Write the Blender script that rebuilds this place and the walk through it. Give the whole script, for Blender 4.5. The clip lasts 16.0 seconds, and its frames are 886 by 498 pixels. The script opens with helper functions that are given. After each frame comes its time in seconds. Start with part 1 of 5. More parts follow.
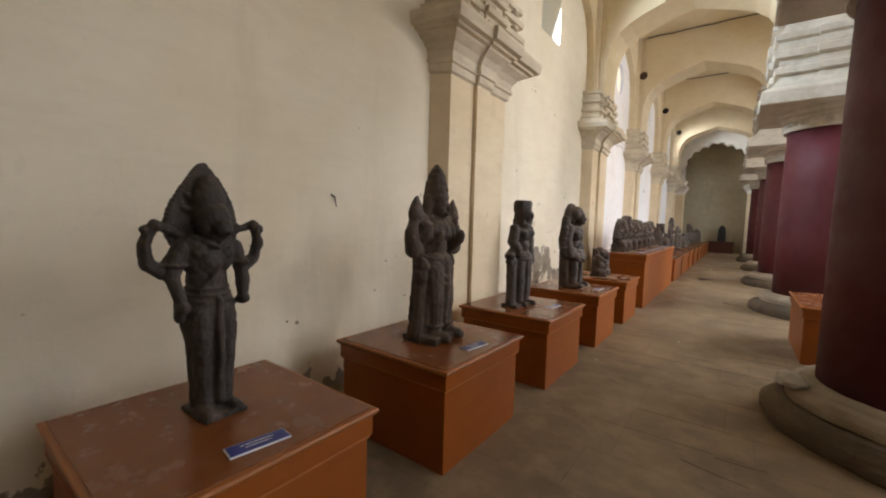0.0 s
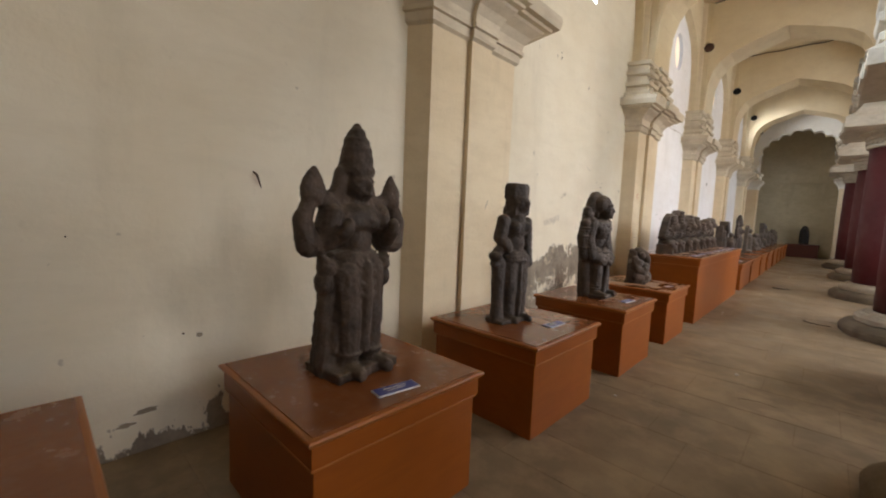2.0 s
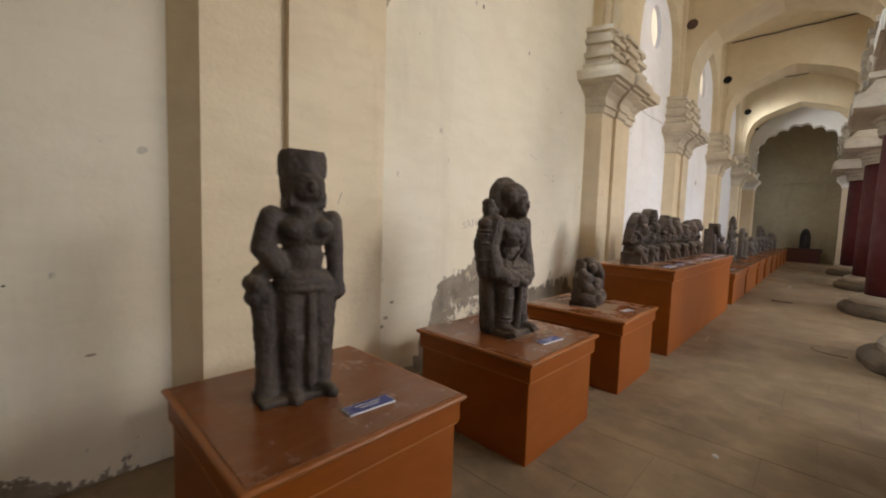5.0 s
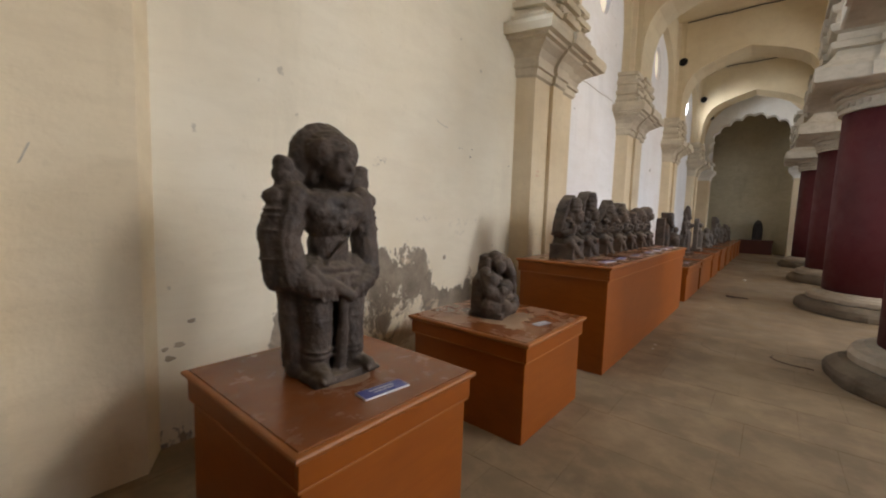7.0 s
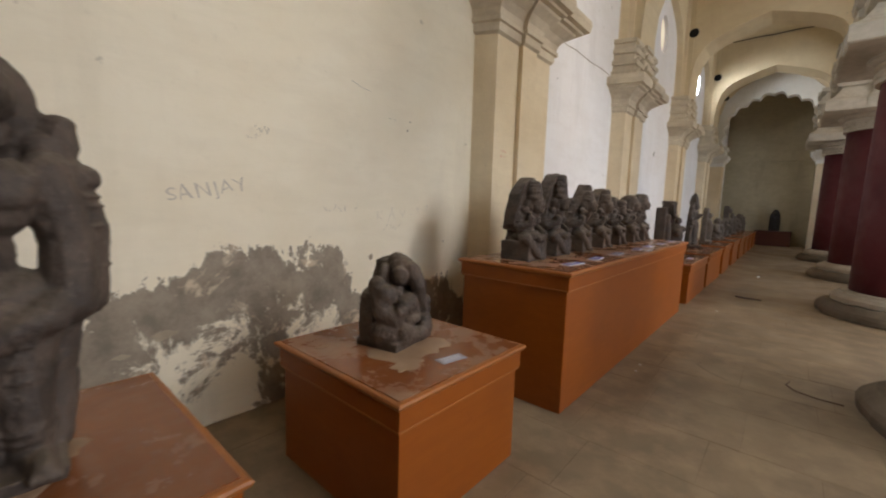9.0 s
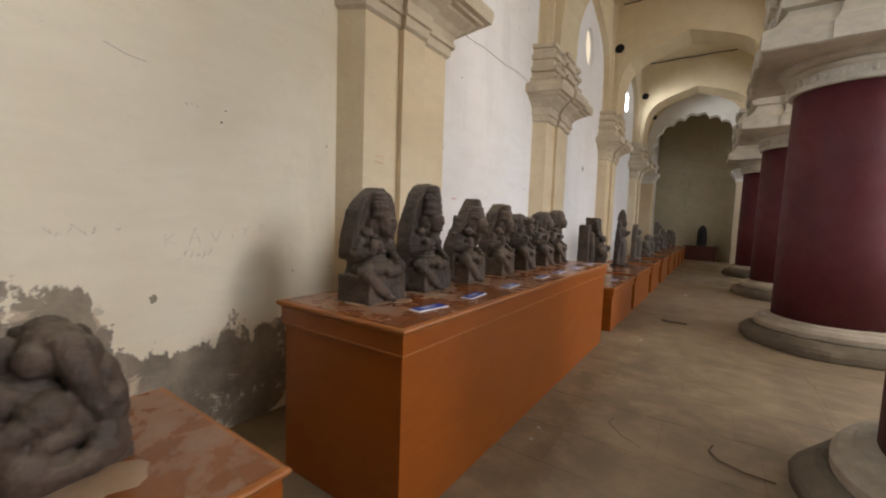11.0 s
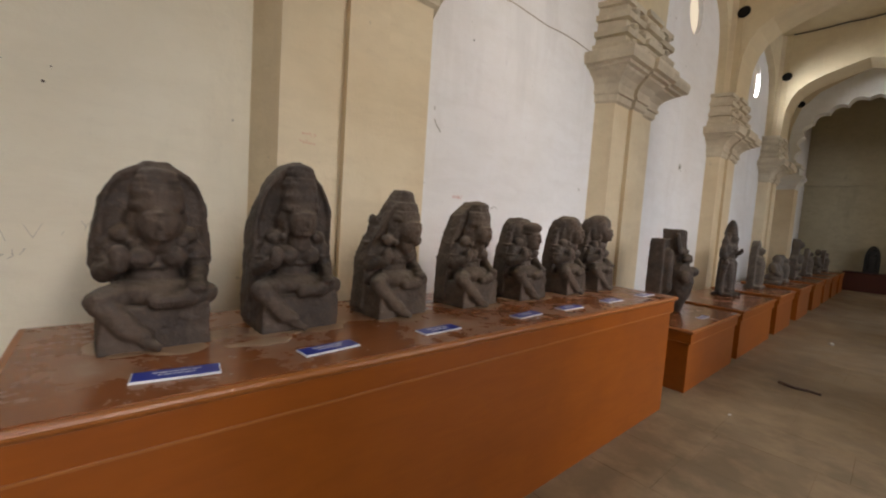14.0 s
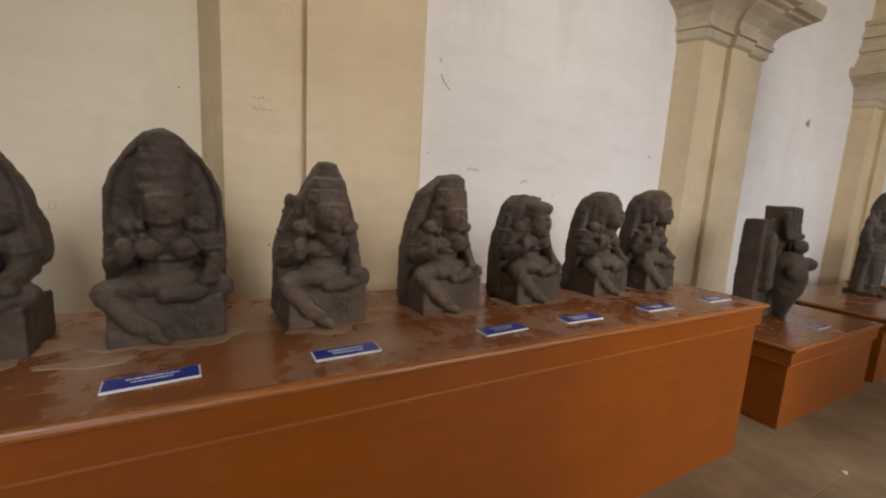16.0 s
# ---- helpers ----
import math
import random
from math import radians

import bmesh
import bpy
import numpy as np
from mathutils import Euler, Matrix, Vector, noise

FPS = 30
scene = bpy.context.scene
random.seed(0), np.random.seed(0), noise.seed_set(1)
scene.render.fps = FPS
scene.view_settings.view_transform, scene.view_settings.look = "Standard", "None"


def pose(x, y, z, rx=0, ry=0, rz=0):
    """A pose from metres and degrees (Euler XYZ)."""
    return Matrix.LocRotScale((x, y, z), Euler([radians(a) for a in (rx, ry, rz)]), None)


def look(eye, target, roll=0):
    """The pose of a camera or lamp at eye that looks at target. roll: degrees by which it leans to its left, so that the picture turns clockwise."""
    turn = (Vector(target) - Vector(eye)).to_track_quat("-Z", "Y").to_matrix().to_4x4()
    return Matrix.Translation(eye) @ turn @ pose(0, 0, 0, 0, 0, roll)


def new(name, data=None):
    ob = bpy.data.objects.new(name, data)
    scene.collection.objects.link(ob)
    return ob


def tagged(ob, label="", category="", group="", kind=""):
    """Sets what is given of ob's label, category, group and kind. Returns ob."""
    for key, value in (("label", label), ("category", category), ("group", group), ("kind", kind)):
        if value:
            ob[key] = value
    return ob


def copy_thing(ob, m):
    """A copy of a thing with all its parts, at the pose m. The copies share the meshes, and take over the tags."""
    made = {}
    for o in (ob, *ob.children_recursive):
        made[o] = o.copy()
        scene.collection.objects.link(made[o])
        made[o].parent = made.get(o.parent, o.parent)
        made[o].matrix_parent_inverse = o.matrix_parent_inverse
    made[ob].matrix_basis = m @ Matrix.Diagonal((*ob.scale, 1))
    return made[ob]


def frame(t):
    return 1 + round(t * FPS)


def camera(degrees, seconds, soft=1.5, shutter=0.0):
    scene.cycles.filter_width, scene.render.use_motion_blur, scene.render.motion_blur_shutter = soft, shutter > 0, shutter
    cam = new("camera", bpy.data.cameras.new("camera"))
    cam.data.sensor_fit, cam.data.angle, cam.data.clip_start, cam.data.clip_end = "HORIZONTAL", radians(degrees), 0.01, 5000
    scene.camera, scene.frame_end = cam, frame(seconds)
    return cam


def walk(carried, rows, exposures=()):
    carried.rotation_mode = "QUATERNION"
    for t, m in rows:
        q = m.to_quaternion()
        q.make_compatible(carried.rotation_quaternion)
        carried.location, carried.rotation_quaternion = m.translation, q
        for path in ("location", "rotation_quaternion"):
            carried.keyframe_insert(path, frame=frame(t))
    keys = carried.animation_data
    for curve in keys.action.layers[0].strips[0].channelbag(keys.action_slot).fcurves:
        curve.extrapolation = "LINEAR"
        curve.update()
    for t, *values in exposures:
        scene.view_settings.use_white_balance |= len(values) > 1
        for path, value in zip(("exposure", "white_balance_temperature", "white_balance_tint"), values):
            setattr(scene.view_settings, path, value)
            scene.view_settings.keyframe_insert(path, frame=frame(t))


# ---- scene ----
cam = camera(96.4, 16.0, soft=2.0, shutter=0.35)
PATH = [
    (0, (-0.117, -0.248, 1.396), (-1.305, 1.354, 1.247), 1.5),
    (0.5, (-0.14, -0.047, 1.389), (-1.387, 1.509, 1.244), 1.1),
    (1, (-0.115, 0.219, 1.396), (-1.395, 1.745, 1.215), 1.4),
    (1.5, (-0.124, 0.508, 1.366), (-1.439, 2.006, 1.202), 1.8),
    (2, (-0.144, 0.789, 1.359), (-1.521, 2.228, 1.181), 2.3),
    (2.5, (-0.108, 1.046, 1.331), (-1.541, 2.434, 1.187), 2.6),
    (3, (-0.073, 1.278, 1.351), (-1.491, 2.681, 1.199), 3.2),
    (3.5, (-0.17, 1.584, 1.354), (-1.56, 3.015, 1.217), 3.4),
    (4, (-0.243, 1.83, 1.335), (-1.632, 3.259, 1.164), 3.3),
    (4.2, (-0.226, 1.946, 1.337), (-1.627, 3.366, 1.188), 2.6),
    (6.3, (-0.275, 3.268, 1.302), (-1.596, 4.758, 1.104), 1.6),
    (6.5, (-0.284, 3.381, 1.289), (-1.579, 4.891, 1.079), 1.9),
    (7, (-0.338, 3.709, 1.276), (-1.606, 5.246, 1.103), 1.8),
    (7.5, (-0.374, 3.962, 1.287), (-1.685, 5.462, 1.115), 0.9),
    (8, (-0.36, 4.216, 1.3), (-1.818, 5.577, 1.141), -0.4),
    (8.5, (-0.313, 4.423, 1.282), (-1.733, 5.816, 1.069), 0.5),
    (9, (-0.347, 4.723, 1.285), (-1.65, 6.223, 1.06), 1.7),
    (9.5, (-0.373, 4.93, 1.278), (-1.597, 6.496, 1.058), 1.5),
    (10, (-0.327, 5.211, 1.309), (-1.485, 6.836, 1.166), 1.8),
    (10.2, (-0.305, 5.326, 1.317), (-1.429, 6.974, 1.173), 1.9),
    (12.3, (-0.301, 6.447, 1.358), (-1.513, 8.031, 1.207), 2.9),
    (12.5, (-0.305, 6.535, 1.351), (-1.557, 8.089, 1.217), 2.9),
    (13, (-0.323, 6.783, 1.351), (-1.678, 8.248, 1.21), 2.8),
    (13.5, (-0.258, 6.988, 1.362), (-1.715, 8.353, 1.245), 3.2),
    (14, (-0.193, 7.174, 1.365), (-1.702, 8.479, 1.223), 3.8),
    (14.5, (-0.216, 7.419, 1.359), (-1.733, 8.713, 1.201), 4.4),
    (15, (-0.288, 7.583, 1.36), (-1.862, 8.803, 1.171), 4.5),
    (15.5, (-0.284, 7.733, 1.371), (-1.956, 8.805, 1.133), 3.6),
    (16, (-0.275, 7.947, 1.417), (-2.016, 8.887, 1.124), 3.2),
]
walk(cam, [(t, look(eye, target, roll)) for t, eye, target, roll in PATH],
     exposures=[(0.0, 0.14, 6280, 14), (1.0, 0.06, 6300, 14), (4.0, -0.12, 6380, 14), (6.5, -0.32, 6340, 14), (8.0, -0.42, 6280, 13), (10.0, -0.36, 6330, 13),
                (12.5, -0.42, 6400, 14), (14.5, -0.54, 6480, 14), (16.0, -0.50, 6620, 14)])

# ---- world, sun and large lights ----
world = bpy.data.worlds.new("sky")
scene.world = world
world.use_nodes = True
wnt = world.node_tree
sky = wnt.nodes.new("ShaderNodeTexSky")
sky.sky_type = 'NISHITA'
sky.sun_disc = False
sky.sun_elevation = radians(50)
sky.sun_rotation = radians(100)
wnt.nodes["Background"].inputs["Strength"].default_value = 0.12
wnt.links.new(sky.outputs["Color"], wnt.nodes["Background"].inputs["Color"])

sun_data = bpy.data.lights.new("sun", 'SUN')
sun_data.energy, sun_data.angle, sun_data.color = 3.0, radians(0.5), (1.0, 0.95, 0.86)
sun = new("sun", sun_data)
sun.matrix_world = look((30, 8, 40), (9, 8, 0))


def window_light(x, y, z, w, h, power, target, color, spread):
    """Area lamp in place of sky light that enters by an opening."""
    d = bpy.data.lights.new("opening_light", 'AREA')
    d.shape, d.size, d.size_y, d.energy, d.color = 'RECTANGLE', w, h, power, color
    d.spread = radians(spread)
    ob = new("opening_light", d)
    ob.matrix_world = look((x, y, z), target)
    return ob


# lamps for assumed, unseen courtyard openings: broad ones and small high ones
COURT_X = 6.4
COOL, PLAIN, WARM = (0.86, 0.92, 1.0), (1.0, 0.97, 0.93), (1.0, 0.94, 0.87)
OPENINGS = [  # y, z, width, height, power, target, colour, spread in degrees
    (0.6, 3.5, 3.6, 3.5, 52, (-2.7, 1.8, 2.4), PLAIN, 180),
    (3.8, 5.1, 1.3, 1.1, 26, (-2.7, 2.6, 1.2), WARM, 80),
    (7.0, 3.5, 2.6, 3.2, 205, (-2.7, 6.2, 2.4), COOL, 180),
    (8.7, 5.1, 1.3, 1.1, 66, (-2.7, 7.2, 1.2), WARM, 80),
    (11.2, 3.5, 3.0, 3.5, 260, (-2.7, 10.0, 2.4), PLAIN, 180),
    (12.6, 5.1, 1.3, 1.1, 50, (-2.7, 11.6, 1.2), WARM, 80),
    (15.6, 3.5, 3.6, 3.5, 190, (-2.7, 15.0, 3.0), COOL, 180),
    (18.9, 3.5, 2.6, 3.5, 120, (-2.7, 18.6, 3.0), COOL, 180),
    (22.7, 3.0, 2.6, 3.6, 150, (-1.0, 23.5, 1.6), PLAIN, 180),
]
for oy, oz, ow, oh, power, aim, tone, spread in OPENINGS:
    window_light(COURT_X - 0.1, oy, oz, ow, oh, power, aim, tone, spread)
# the tall window of the second bay lets in blue sky light
window_light(-2.62, 6.02, 4.9, 0.7, 1.0, 90, (1.0, 7.8, 3.4), (0.72, 0.86, 1.0), 120)
# lamp added in the fifth bay's oval window to brighten the white arch
window_light(-2.735, 18.42, 4.95, 0.4, 0.5, 16, (-0.4, 21.6, 4.3), (0.95, 0.98, 1.0), 75)

# ---- materials ----


class Nodes:
    """A principled material and short ways to wire it."""

    def __init__(self, name, rough=0.7, metal=0.0, spec=0.4):
        self.mat = bpy.data.materials.new(name)
        self.mat.use_nodes = True
        self.tree = self.mat.node_tree
        self.bsdf = self.tree.nodes["Principled BSDF"]
        self.bsdf.inputs["Roughness"].default_value = rough
        self.bsdf.inputs["Metallic"].default_value = metal
        self.bsdf.inputs["Specular IOR Level"].default_value = spec
        self.coord = self.tree.nodes.new("ShaderNodeTexCoord").outputs["Object"]
        self.place = self.tree.nodes.new("ShaderNodeNewGeometry").outputs["Position"]

    def noise(self, scale, detail=4.0, rough=0.6, vec=None, stretch=None, dist=0.0):
        n = self.tree.nodes.new("ShaderNodeTexNoise")
        n.inputs["Scale"].default_value = scale
        n.inputs["Detail"].default_value = detail
        n.inputs["Roughness"].default_value = rough
        n.inputs["Distortion"].default_value = dist
        v = vec or self.place
        if stretch:
            m = self.tree.nodes.new("ShaderNodeMapping")
            m.inputs["Scale"].default_value = stretch
            self.tree.links.new(v, m.inputs["Vector"])
            v = m.outputs["Vector"]
        self.tree.links.new(v, n.inputs["Vector"])
        return n.outputs["Fac"]

    def ramp(self, fac, *stops):
        r = self.tree.nodes.new("ShaderNodeValToRGB")
        e = r.color_ramp.elements
        while len(e) < len(stops):
            e.new(0.5)
        for el, (p, c) in zip(e, stops):
            el.position = p
            el.color = (c, c, c, 1) if isinstance(c, (int, float)) else (*c, 1)
        self.tree.links.new(fac, r.inputs["Fac"])
        return r.outputs["Color"]

    def mix(self, fac, a, b, mode='MIX'):
        m = self.tree.nodes.new("ShaderNodeMix")
        m.data_type, m.blend_type = 'RGBA', mode
        for sock, v in ((m.inputs["Factor"], fac), (m.inputs["A"], a), (m.inputs["B"], b)):
            if isinstance(v, (int, float)):
                sock.default_value = v
            elif isinstance(v, tuple):
                sock.default_value = (*v, 1)
            else:
                self.tree.links.new(v, sock)
        return m.outputs["Result"]

    def math(self, op, a, b=0.0):
        m = self.tree.nodes.new("ShaderNodeMath")
        m.operation = op
        for sock, v in zip(m.inputs, (a, b)):
            if isinstance(v, (int, float)):
                sock.default_value = v
            else:
                self.tree.links.new(v, sock)
        return m.outputs["Value"]

    def axes(self):
        s = self.tree.nodes.new("ShaderNodeSeparateXYZ")
        self.tree.links.new(self.place, s.inputs["Vector"])
        return s.outputs["X"], s.outputs["Y"], s.outputs["Z"]

    def color(self, c):
        if isinstance(c, tuple):
            self.bsdf.inputs["Base Color"].default_value = (*c, 1)
        else:
            self.tree.links.new(c, self.bsdf.inputs["Base Color"])
        return self

    def roughness(self, r):
        self.tree.links.new(r, self.bsdf.inputs["Roughness"])
        return self

    def bump(self, height, strength=0.3, distance=0.01):
        b = self.tree.nodes.new("ShaderNodeBump")
        b.inputs["Strength"].default_value = strength
        b.inputs["Distance"].default_value = distance
        self.tree.links.new(height, b.inputs["Height"])
        self.tree.links.new(b.outputs["Normal"], self.bsdf.inputs["Normal"])
        return self


def plaster(name, base, dim, dirt=0.35, patches=False):
    """Lime-washed plaster with cloudy stains, scratches and, low down, places where the wash has come off."""
    n = Nodes(name, 0.85, spec=0.2)
    cloud = n.noise(0.9, 5, 0.6)
    streak = n.noise(1.6, 5, 0.65, stretch=(1, 1, 0.22))
    fine = n.noise(38, 4, 0.6)
    c = n.mix(n.ramp(cloud, (0.36, 0.0), (0.68, 1.0)), base, dim)
    c = n.mix(n.math('MULTIPLY', n.ramp(streak, (0.56, 0.0), (0.75, 1.0)), dirt), c, tuple(v * 0.72 for v in dim))
    spots = n.ramp(n.noise(7.5, 3, 0.5), (0.735, 0.0), (0.76, 1.0))
    c = n.mix(n.math('MULTIPLY', spots, 0.4), c, (0.24, 0.2, 0.15))
    brush = n.noise(4.2, 6, 0.7, stretch=(1, 0.45, 1.7), dist=0.35)
    c = n.mix(n.math('MULTIPLY', n.ramp(brush, (0.44, 0.0), (0.70, 1.0)), dirt * 0.8), c, tuple(v * 0.84 for v in dim))
    c = n.mix(n.ramp(n.noise(11, 5, 0.7), (0.6, 0.0), (0.78, 0.22)), c, tuple(v * 0.66 for v in dim))
    height = fine
    if patches:
        x, y, z = n.axes()
        edge = n.noise(3.4, 7, 0.68, dist=0.4)
        drip = n.noise(9, 5, 0.6, stretch=(1, 1.4, 0.5))
        # height of the damp line along the wall, in metres
        line = n.ramp(n.math('DIVIDE', y, 20.0), (0.0, 0.07), (0.10, 0.12), (0.14, 0.05), (0.236, 0.10), (0.252, 0.80), (0.275, 0.98), (0.316, 0.95), (0.326, 0.58), (0.345, 0.60), (0.372, 0.66),
                      (0.395, 0.30), (0.43, 0.16), (1.0, 0.2))
        ragged = n.math('ADD', n.math('MULTIPLY', n.math('SUBTRACT', edge, 0.5), 0.62), n.math('MULTIPLY', n.math('SUBTRACT', drip, 0.5), 0.45))
        over = n.math('SUBTRACT', n.math('ADD', line, ragged), z)
        worn = n.ramp(over, (0.0, 0.0), (0.025, 1.0))
        left = n.ramp(n.noise(2.6, 6, 0.7, dist=0.6), (0.47, 1.0), (0.52, 0.0))
        deep = n.ramp(n.math('ADD', over, n.math('MULTIPLY', n.math('SUBTRACT', edge, 0.5), 0.5)), (0.38, 1.0), (0.46, 0.0))
        low = n.math('MULTIPLY', worn, n.math('MAXIMUM', left, deep))
        cement = n.mix(n.ramp(n.noise(5, 6, 0.7), (0.35, 0.0), (0.65, 1.0)), (0.20, 0.165, 0.125), (0.34, 0.285, 0.215))
        bare = n.ramp(n.noise(2.1, 6, 0.65, dist=0.5), (0.57, 0.0), (0.61, 0.7))
        cement = n.mix(bare, cement, (0.64, 0.51, 0.36))
        c = n.mix(low, c, cement)
        height = n.math('SUBTRACT', n.math('MULTIPLY', fine, 0.35), low)
    n.color(c)
    lumps = n.noise(3.2, 5, 0.6)
    n.bump(n.math('ADD', height, n.math('MULTIPLY', lumps, 2.6)), 0.25, 0.011)
    return n.mat


WALL = plaster("cream_wall_plaster", (0.82, 0.752, 0.595), (0.76, 0.672, 0.50), patches=True)
WHITE_WALL = plaster("white_wall_plaster", (0.88, 0.87, 0.86), (0.83, 0.80, 0.765), patches=True)
CREAM = plaster("yellow_cream_plaster", (0.80, 0.68, 0.475), (0.72, 0.585, 0.38), 0.45)
ARCH = plaster("ochre_cream_plaster", (0.78, 0.67, 0.45), (0.70, 0.57, 0.36), 0.35)
CARVED = plaster("weathered_stucco", (0.76, 0.68, 0.52), (0.58, 0.49, 0.35), 0.8)
STUCCO = plaster("white_stucco", (0.87, 0.86, 0.81), (0.80, 0.78, 0.70), 0.4)
DINGY = plaster("dingy_white_stucco", (0.60, 0.55, 0.455), (0.43, 0.38, 0.29), 0.9)
# darker cream for the end wall, the far room's shade in its colour
SHADED_WALL = plaster("shaded_grey_cream_plaster", (0.60, 0.54, 0.38), (0.50, 0.44, 0.30), 0.6)


def floor_material(name, base, dim, rough0=0.32, joint=False):
    n = Nodes(name, 0.5, spec=0.4)
    cloud = n.noise(1.5, 5, 0.55)
    dust = n.noise(4.5, 5, 0.6)
    grit = n.noise(60, 3, 0.6)
    c = n.mix(n.ramp(cloud, (0.36, 0.0), (0.64, 1.0)), base, dim)
    c = n.mix(n.ramp(n.noise(0.7, 4, 0.55), (0.38, 0.0), (0.60, 0.75)), c, tuple(v * 0.74 for v in dim))
    c = n.mix(n.ramp(dust, (0.44, 0.0), (0.70, 0.5)), c, tuple(min(1, v * 1.4) for v in base))
    c = n.mix(n.ramp(n.noise(13, 5, 0.65), (0.53, 0.0), (0.72, 0.24)), c, tuple(v * 0.7 for v in dim))
    c = n.mix(n.ramp(grit, (0.62, 0.0), (0.75, 0.25)), c, tuple(v * 0.6 for v in dim))
    if joint:
        # only some stretches of the joints are open and dark, dust fills the rest
        c = n.mix(n.ramp(n.noise(1.3, 3, 0.5), (0.56, 0.0), (0.64, 0.25)), c, (0.07, 0.05, 0.032))
    else:
        info = n.tree.nodes.new("ShaderNodeObjectInfo")
        c = n.mix(1.0, c, n.ramp(info.outputs["Random"], (0.0, 0.97), (1.0, 1.03)), 'MULTIPLY')
    n.color(c)
    n.roughness(n.ramp(cloud, (0.3, rough0), (0.7, rough0 + 0.3)))
    n.bump(n.math('ADD', n.math('ADD', dust, n.math('MULTIPLY', cloud, 2.0)), n.math('MULTIPLY', grit, 0.25)), 0.16, 0.008)
    return n.mat


FLOOR = floor_material("dusty_stone_slabs", (0.27, 0.197, 0.117), (0.20, 0.145, 0.087), 0.34)
JOINT = floor_material("dusty_joint_mortar", (0.25, 0.183, 0.109), (0.19, 0.138, 0.083), 0.6, joint=True)


def wood(name, light, dark, rough, dusty=0.0):
    n = Nodes(name, rough, spec=0.36)
    grain = n.noise(7, 6, 0.6, stretch=(1.2, 0.5, 3), dist=0.6)
    blot = n.noise(2.3, 4, 0.6)
    c = n.mix(n.ramp(grain, (0.2, 0.0), (0.85, 1.0)), dark, light)
    c = n.mix(n.ramp(blot, (0.45, 0.0), (0.75, 0.45)), c, tuple(v * 0.72 for v in dark))
    r = rough
    if dusty:
        d = n.ramp(n.noise(3.6, 7, 0.72, dist=0.3), (0.45, 0.0), (0.64, 1.0))
        scuff = n.ramp(n.noise(14, 4, 0.6), (0.42, 0.3), (0.68, 1.0))
        d = n.math('MULTIPLY', n.math('MULTIPLY', d, scuff), dusty)
        c = n.mix(d, c, (0.42, 0.34, 0.25))
        n.roughness(n.math('ADD', rough, n.math('MULTIPLY', d, 0.6)))
    n.color(c)
    n.bump(n.math('ADD', grain, n.math('MULTIPLY', n.noise(90, 2, 0.5), 0.3)), 0.06, 0.004)
    return n.mat


LAMINATE = wood("orange_brown_laminate", (0.29, 0.078, 0.006), (0.225, 0.055, 0.004), 0.38)
LAMINATE_TOP = wood("dusty_laminate_top", (0.25, 0.085, 0.026), (0.18, 0.056, 0.016), 0.22, dusty=0.22)
DUSTY_TOP = wood("dust_smeared_laminate_top", (0.25, 0.085, 0.026), (0.18, 0.056, 0.016), 0.22, dusty=0.7)
EDGE = wood("worn_wooden_edging", (0.37, 0.135, 0.03), (0.29, 0.095, 0.02), 0.36)
DARK_WOOD = wood("dark_red_brown_wood", (0.10, 0.030, 0.018), (0.06, 0.018, 0.012), 0.4)


def stone(name, base, dim, dust=0.28):
    n = Nodes(name, 0.62, spec=0.45)
    a = n.noise(6, 6, 0.65, vec=n.coord)
    b = n.noise(55, 4, 0.7, vec=n.coord)
    c = n.mix(n.ramp(a, (0.38, 0.0), (0.62, 1.0)), dim, base)
    c = n.mix(n.ramp(b, (0.55, 0.0), (0.75, 0.6)), c, tuple(v * 1.7 for v in base))
    pale = n.ramp(n.noise(11, 6, 0.7, vec=n.coord), (0.58, 0.0), (0.74, dust))
    c = n.mix(pale, c, (0.25, 0.195, 0.15))
    # upward faces paler: settled dust, and highlights put into the colour
    up = n.tree.nodes.new("ShaderNodeSeparateXYZ")
    n.tree.links.new(n.tree.nodes["Geometry"].outputs["Normal"], up.inputs["Vector"])
    dust_highlight = n.math('MULTIPLY', n.ramp(up.outputs["Z"], (0.35, 0.0), (0.95, dust)), n.ramp(a, (0.3, 0.4), (0.6, 1.0)))
    c = n.mix(dust_highlight, c, (0.27, 0.225, 0.165))
    n.color(c)
    n.roughness(n.ramp(a, (0.3, 0.5), (0.7, 0.78)))
    n.bump(n.math('ADD', n.noise(22, 6, 0.7, vec=n.coord), n.math('MULTIPLY', b, 0.6)), 0.75, 0.009)
    return n.mat


GRANITE = stone("dark_granite", (0.088, 0.064, 0.048), (0.034, 0.025, 0.019))
GRANITE_DARK = stone("blackened_granite", (0.058, 0.044, 0.034), (0.024, 0.018, 0.014), 0.14)
GRANITE_BROWN = stone("brown_granite", (0.090, 0.061, 0.042), (0.038, 0.026, 0.018), 0.28)
GRANITE_TAN = stone("dusty_tan_granite", (0.130, 0.090, 0.061), (0.058, 0.040, 0.027), 0.36)
GRANITE_GREY = stone("grey_granite", (0.125, 0.100, 0.076), (0.065, 0.051, 0.039), 0.4)
BLACK_STONE = stone("black_stone", (0.03, 0.026, 0.024), (0.016, 0.014, 0.013), 0.1)


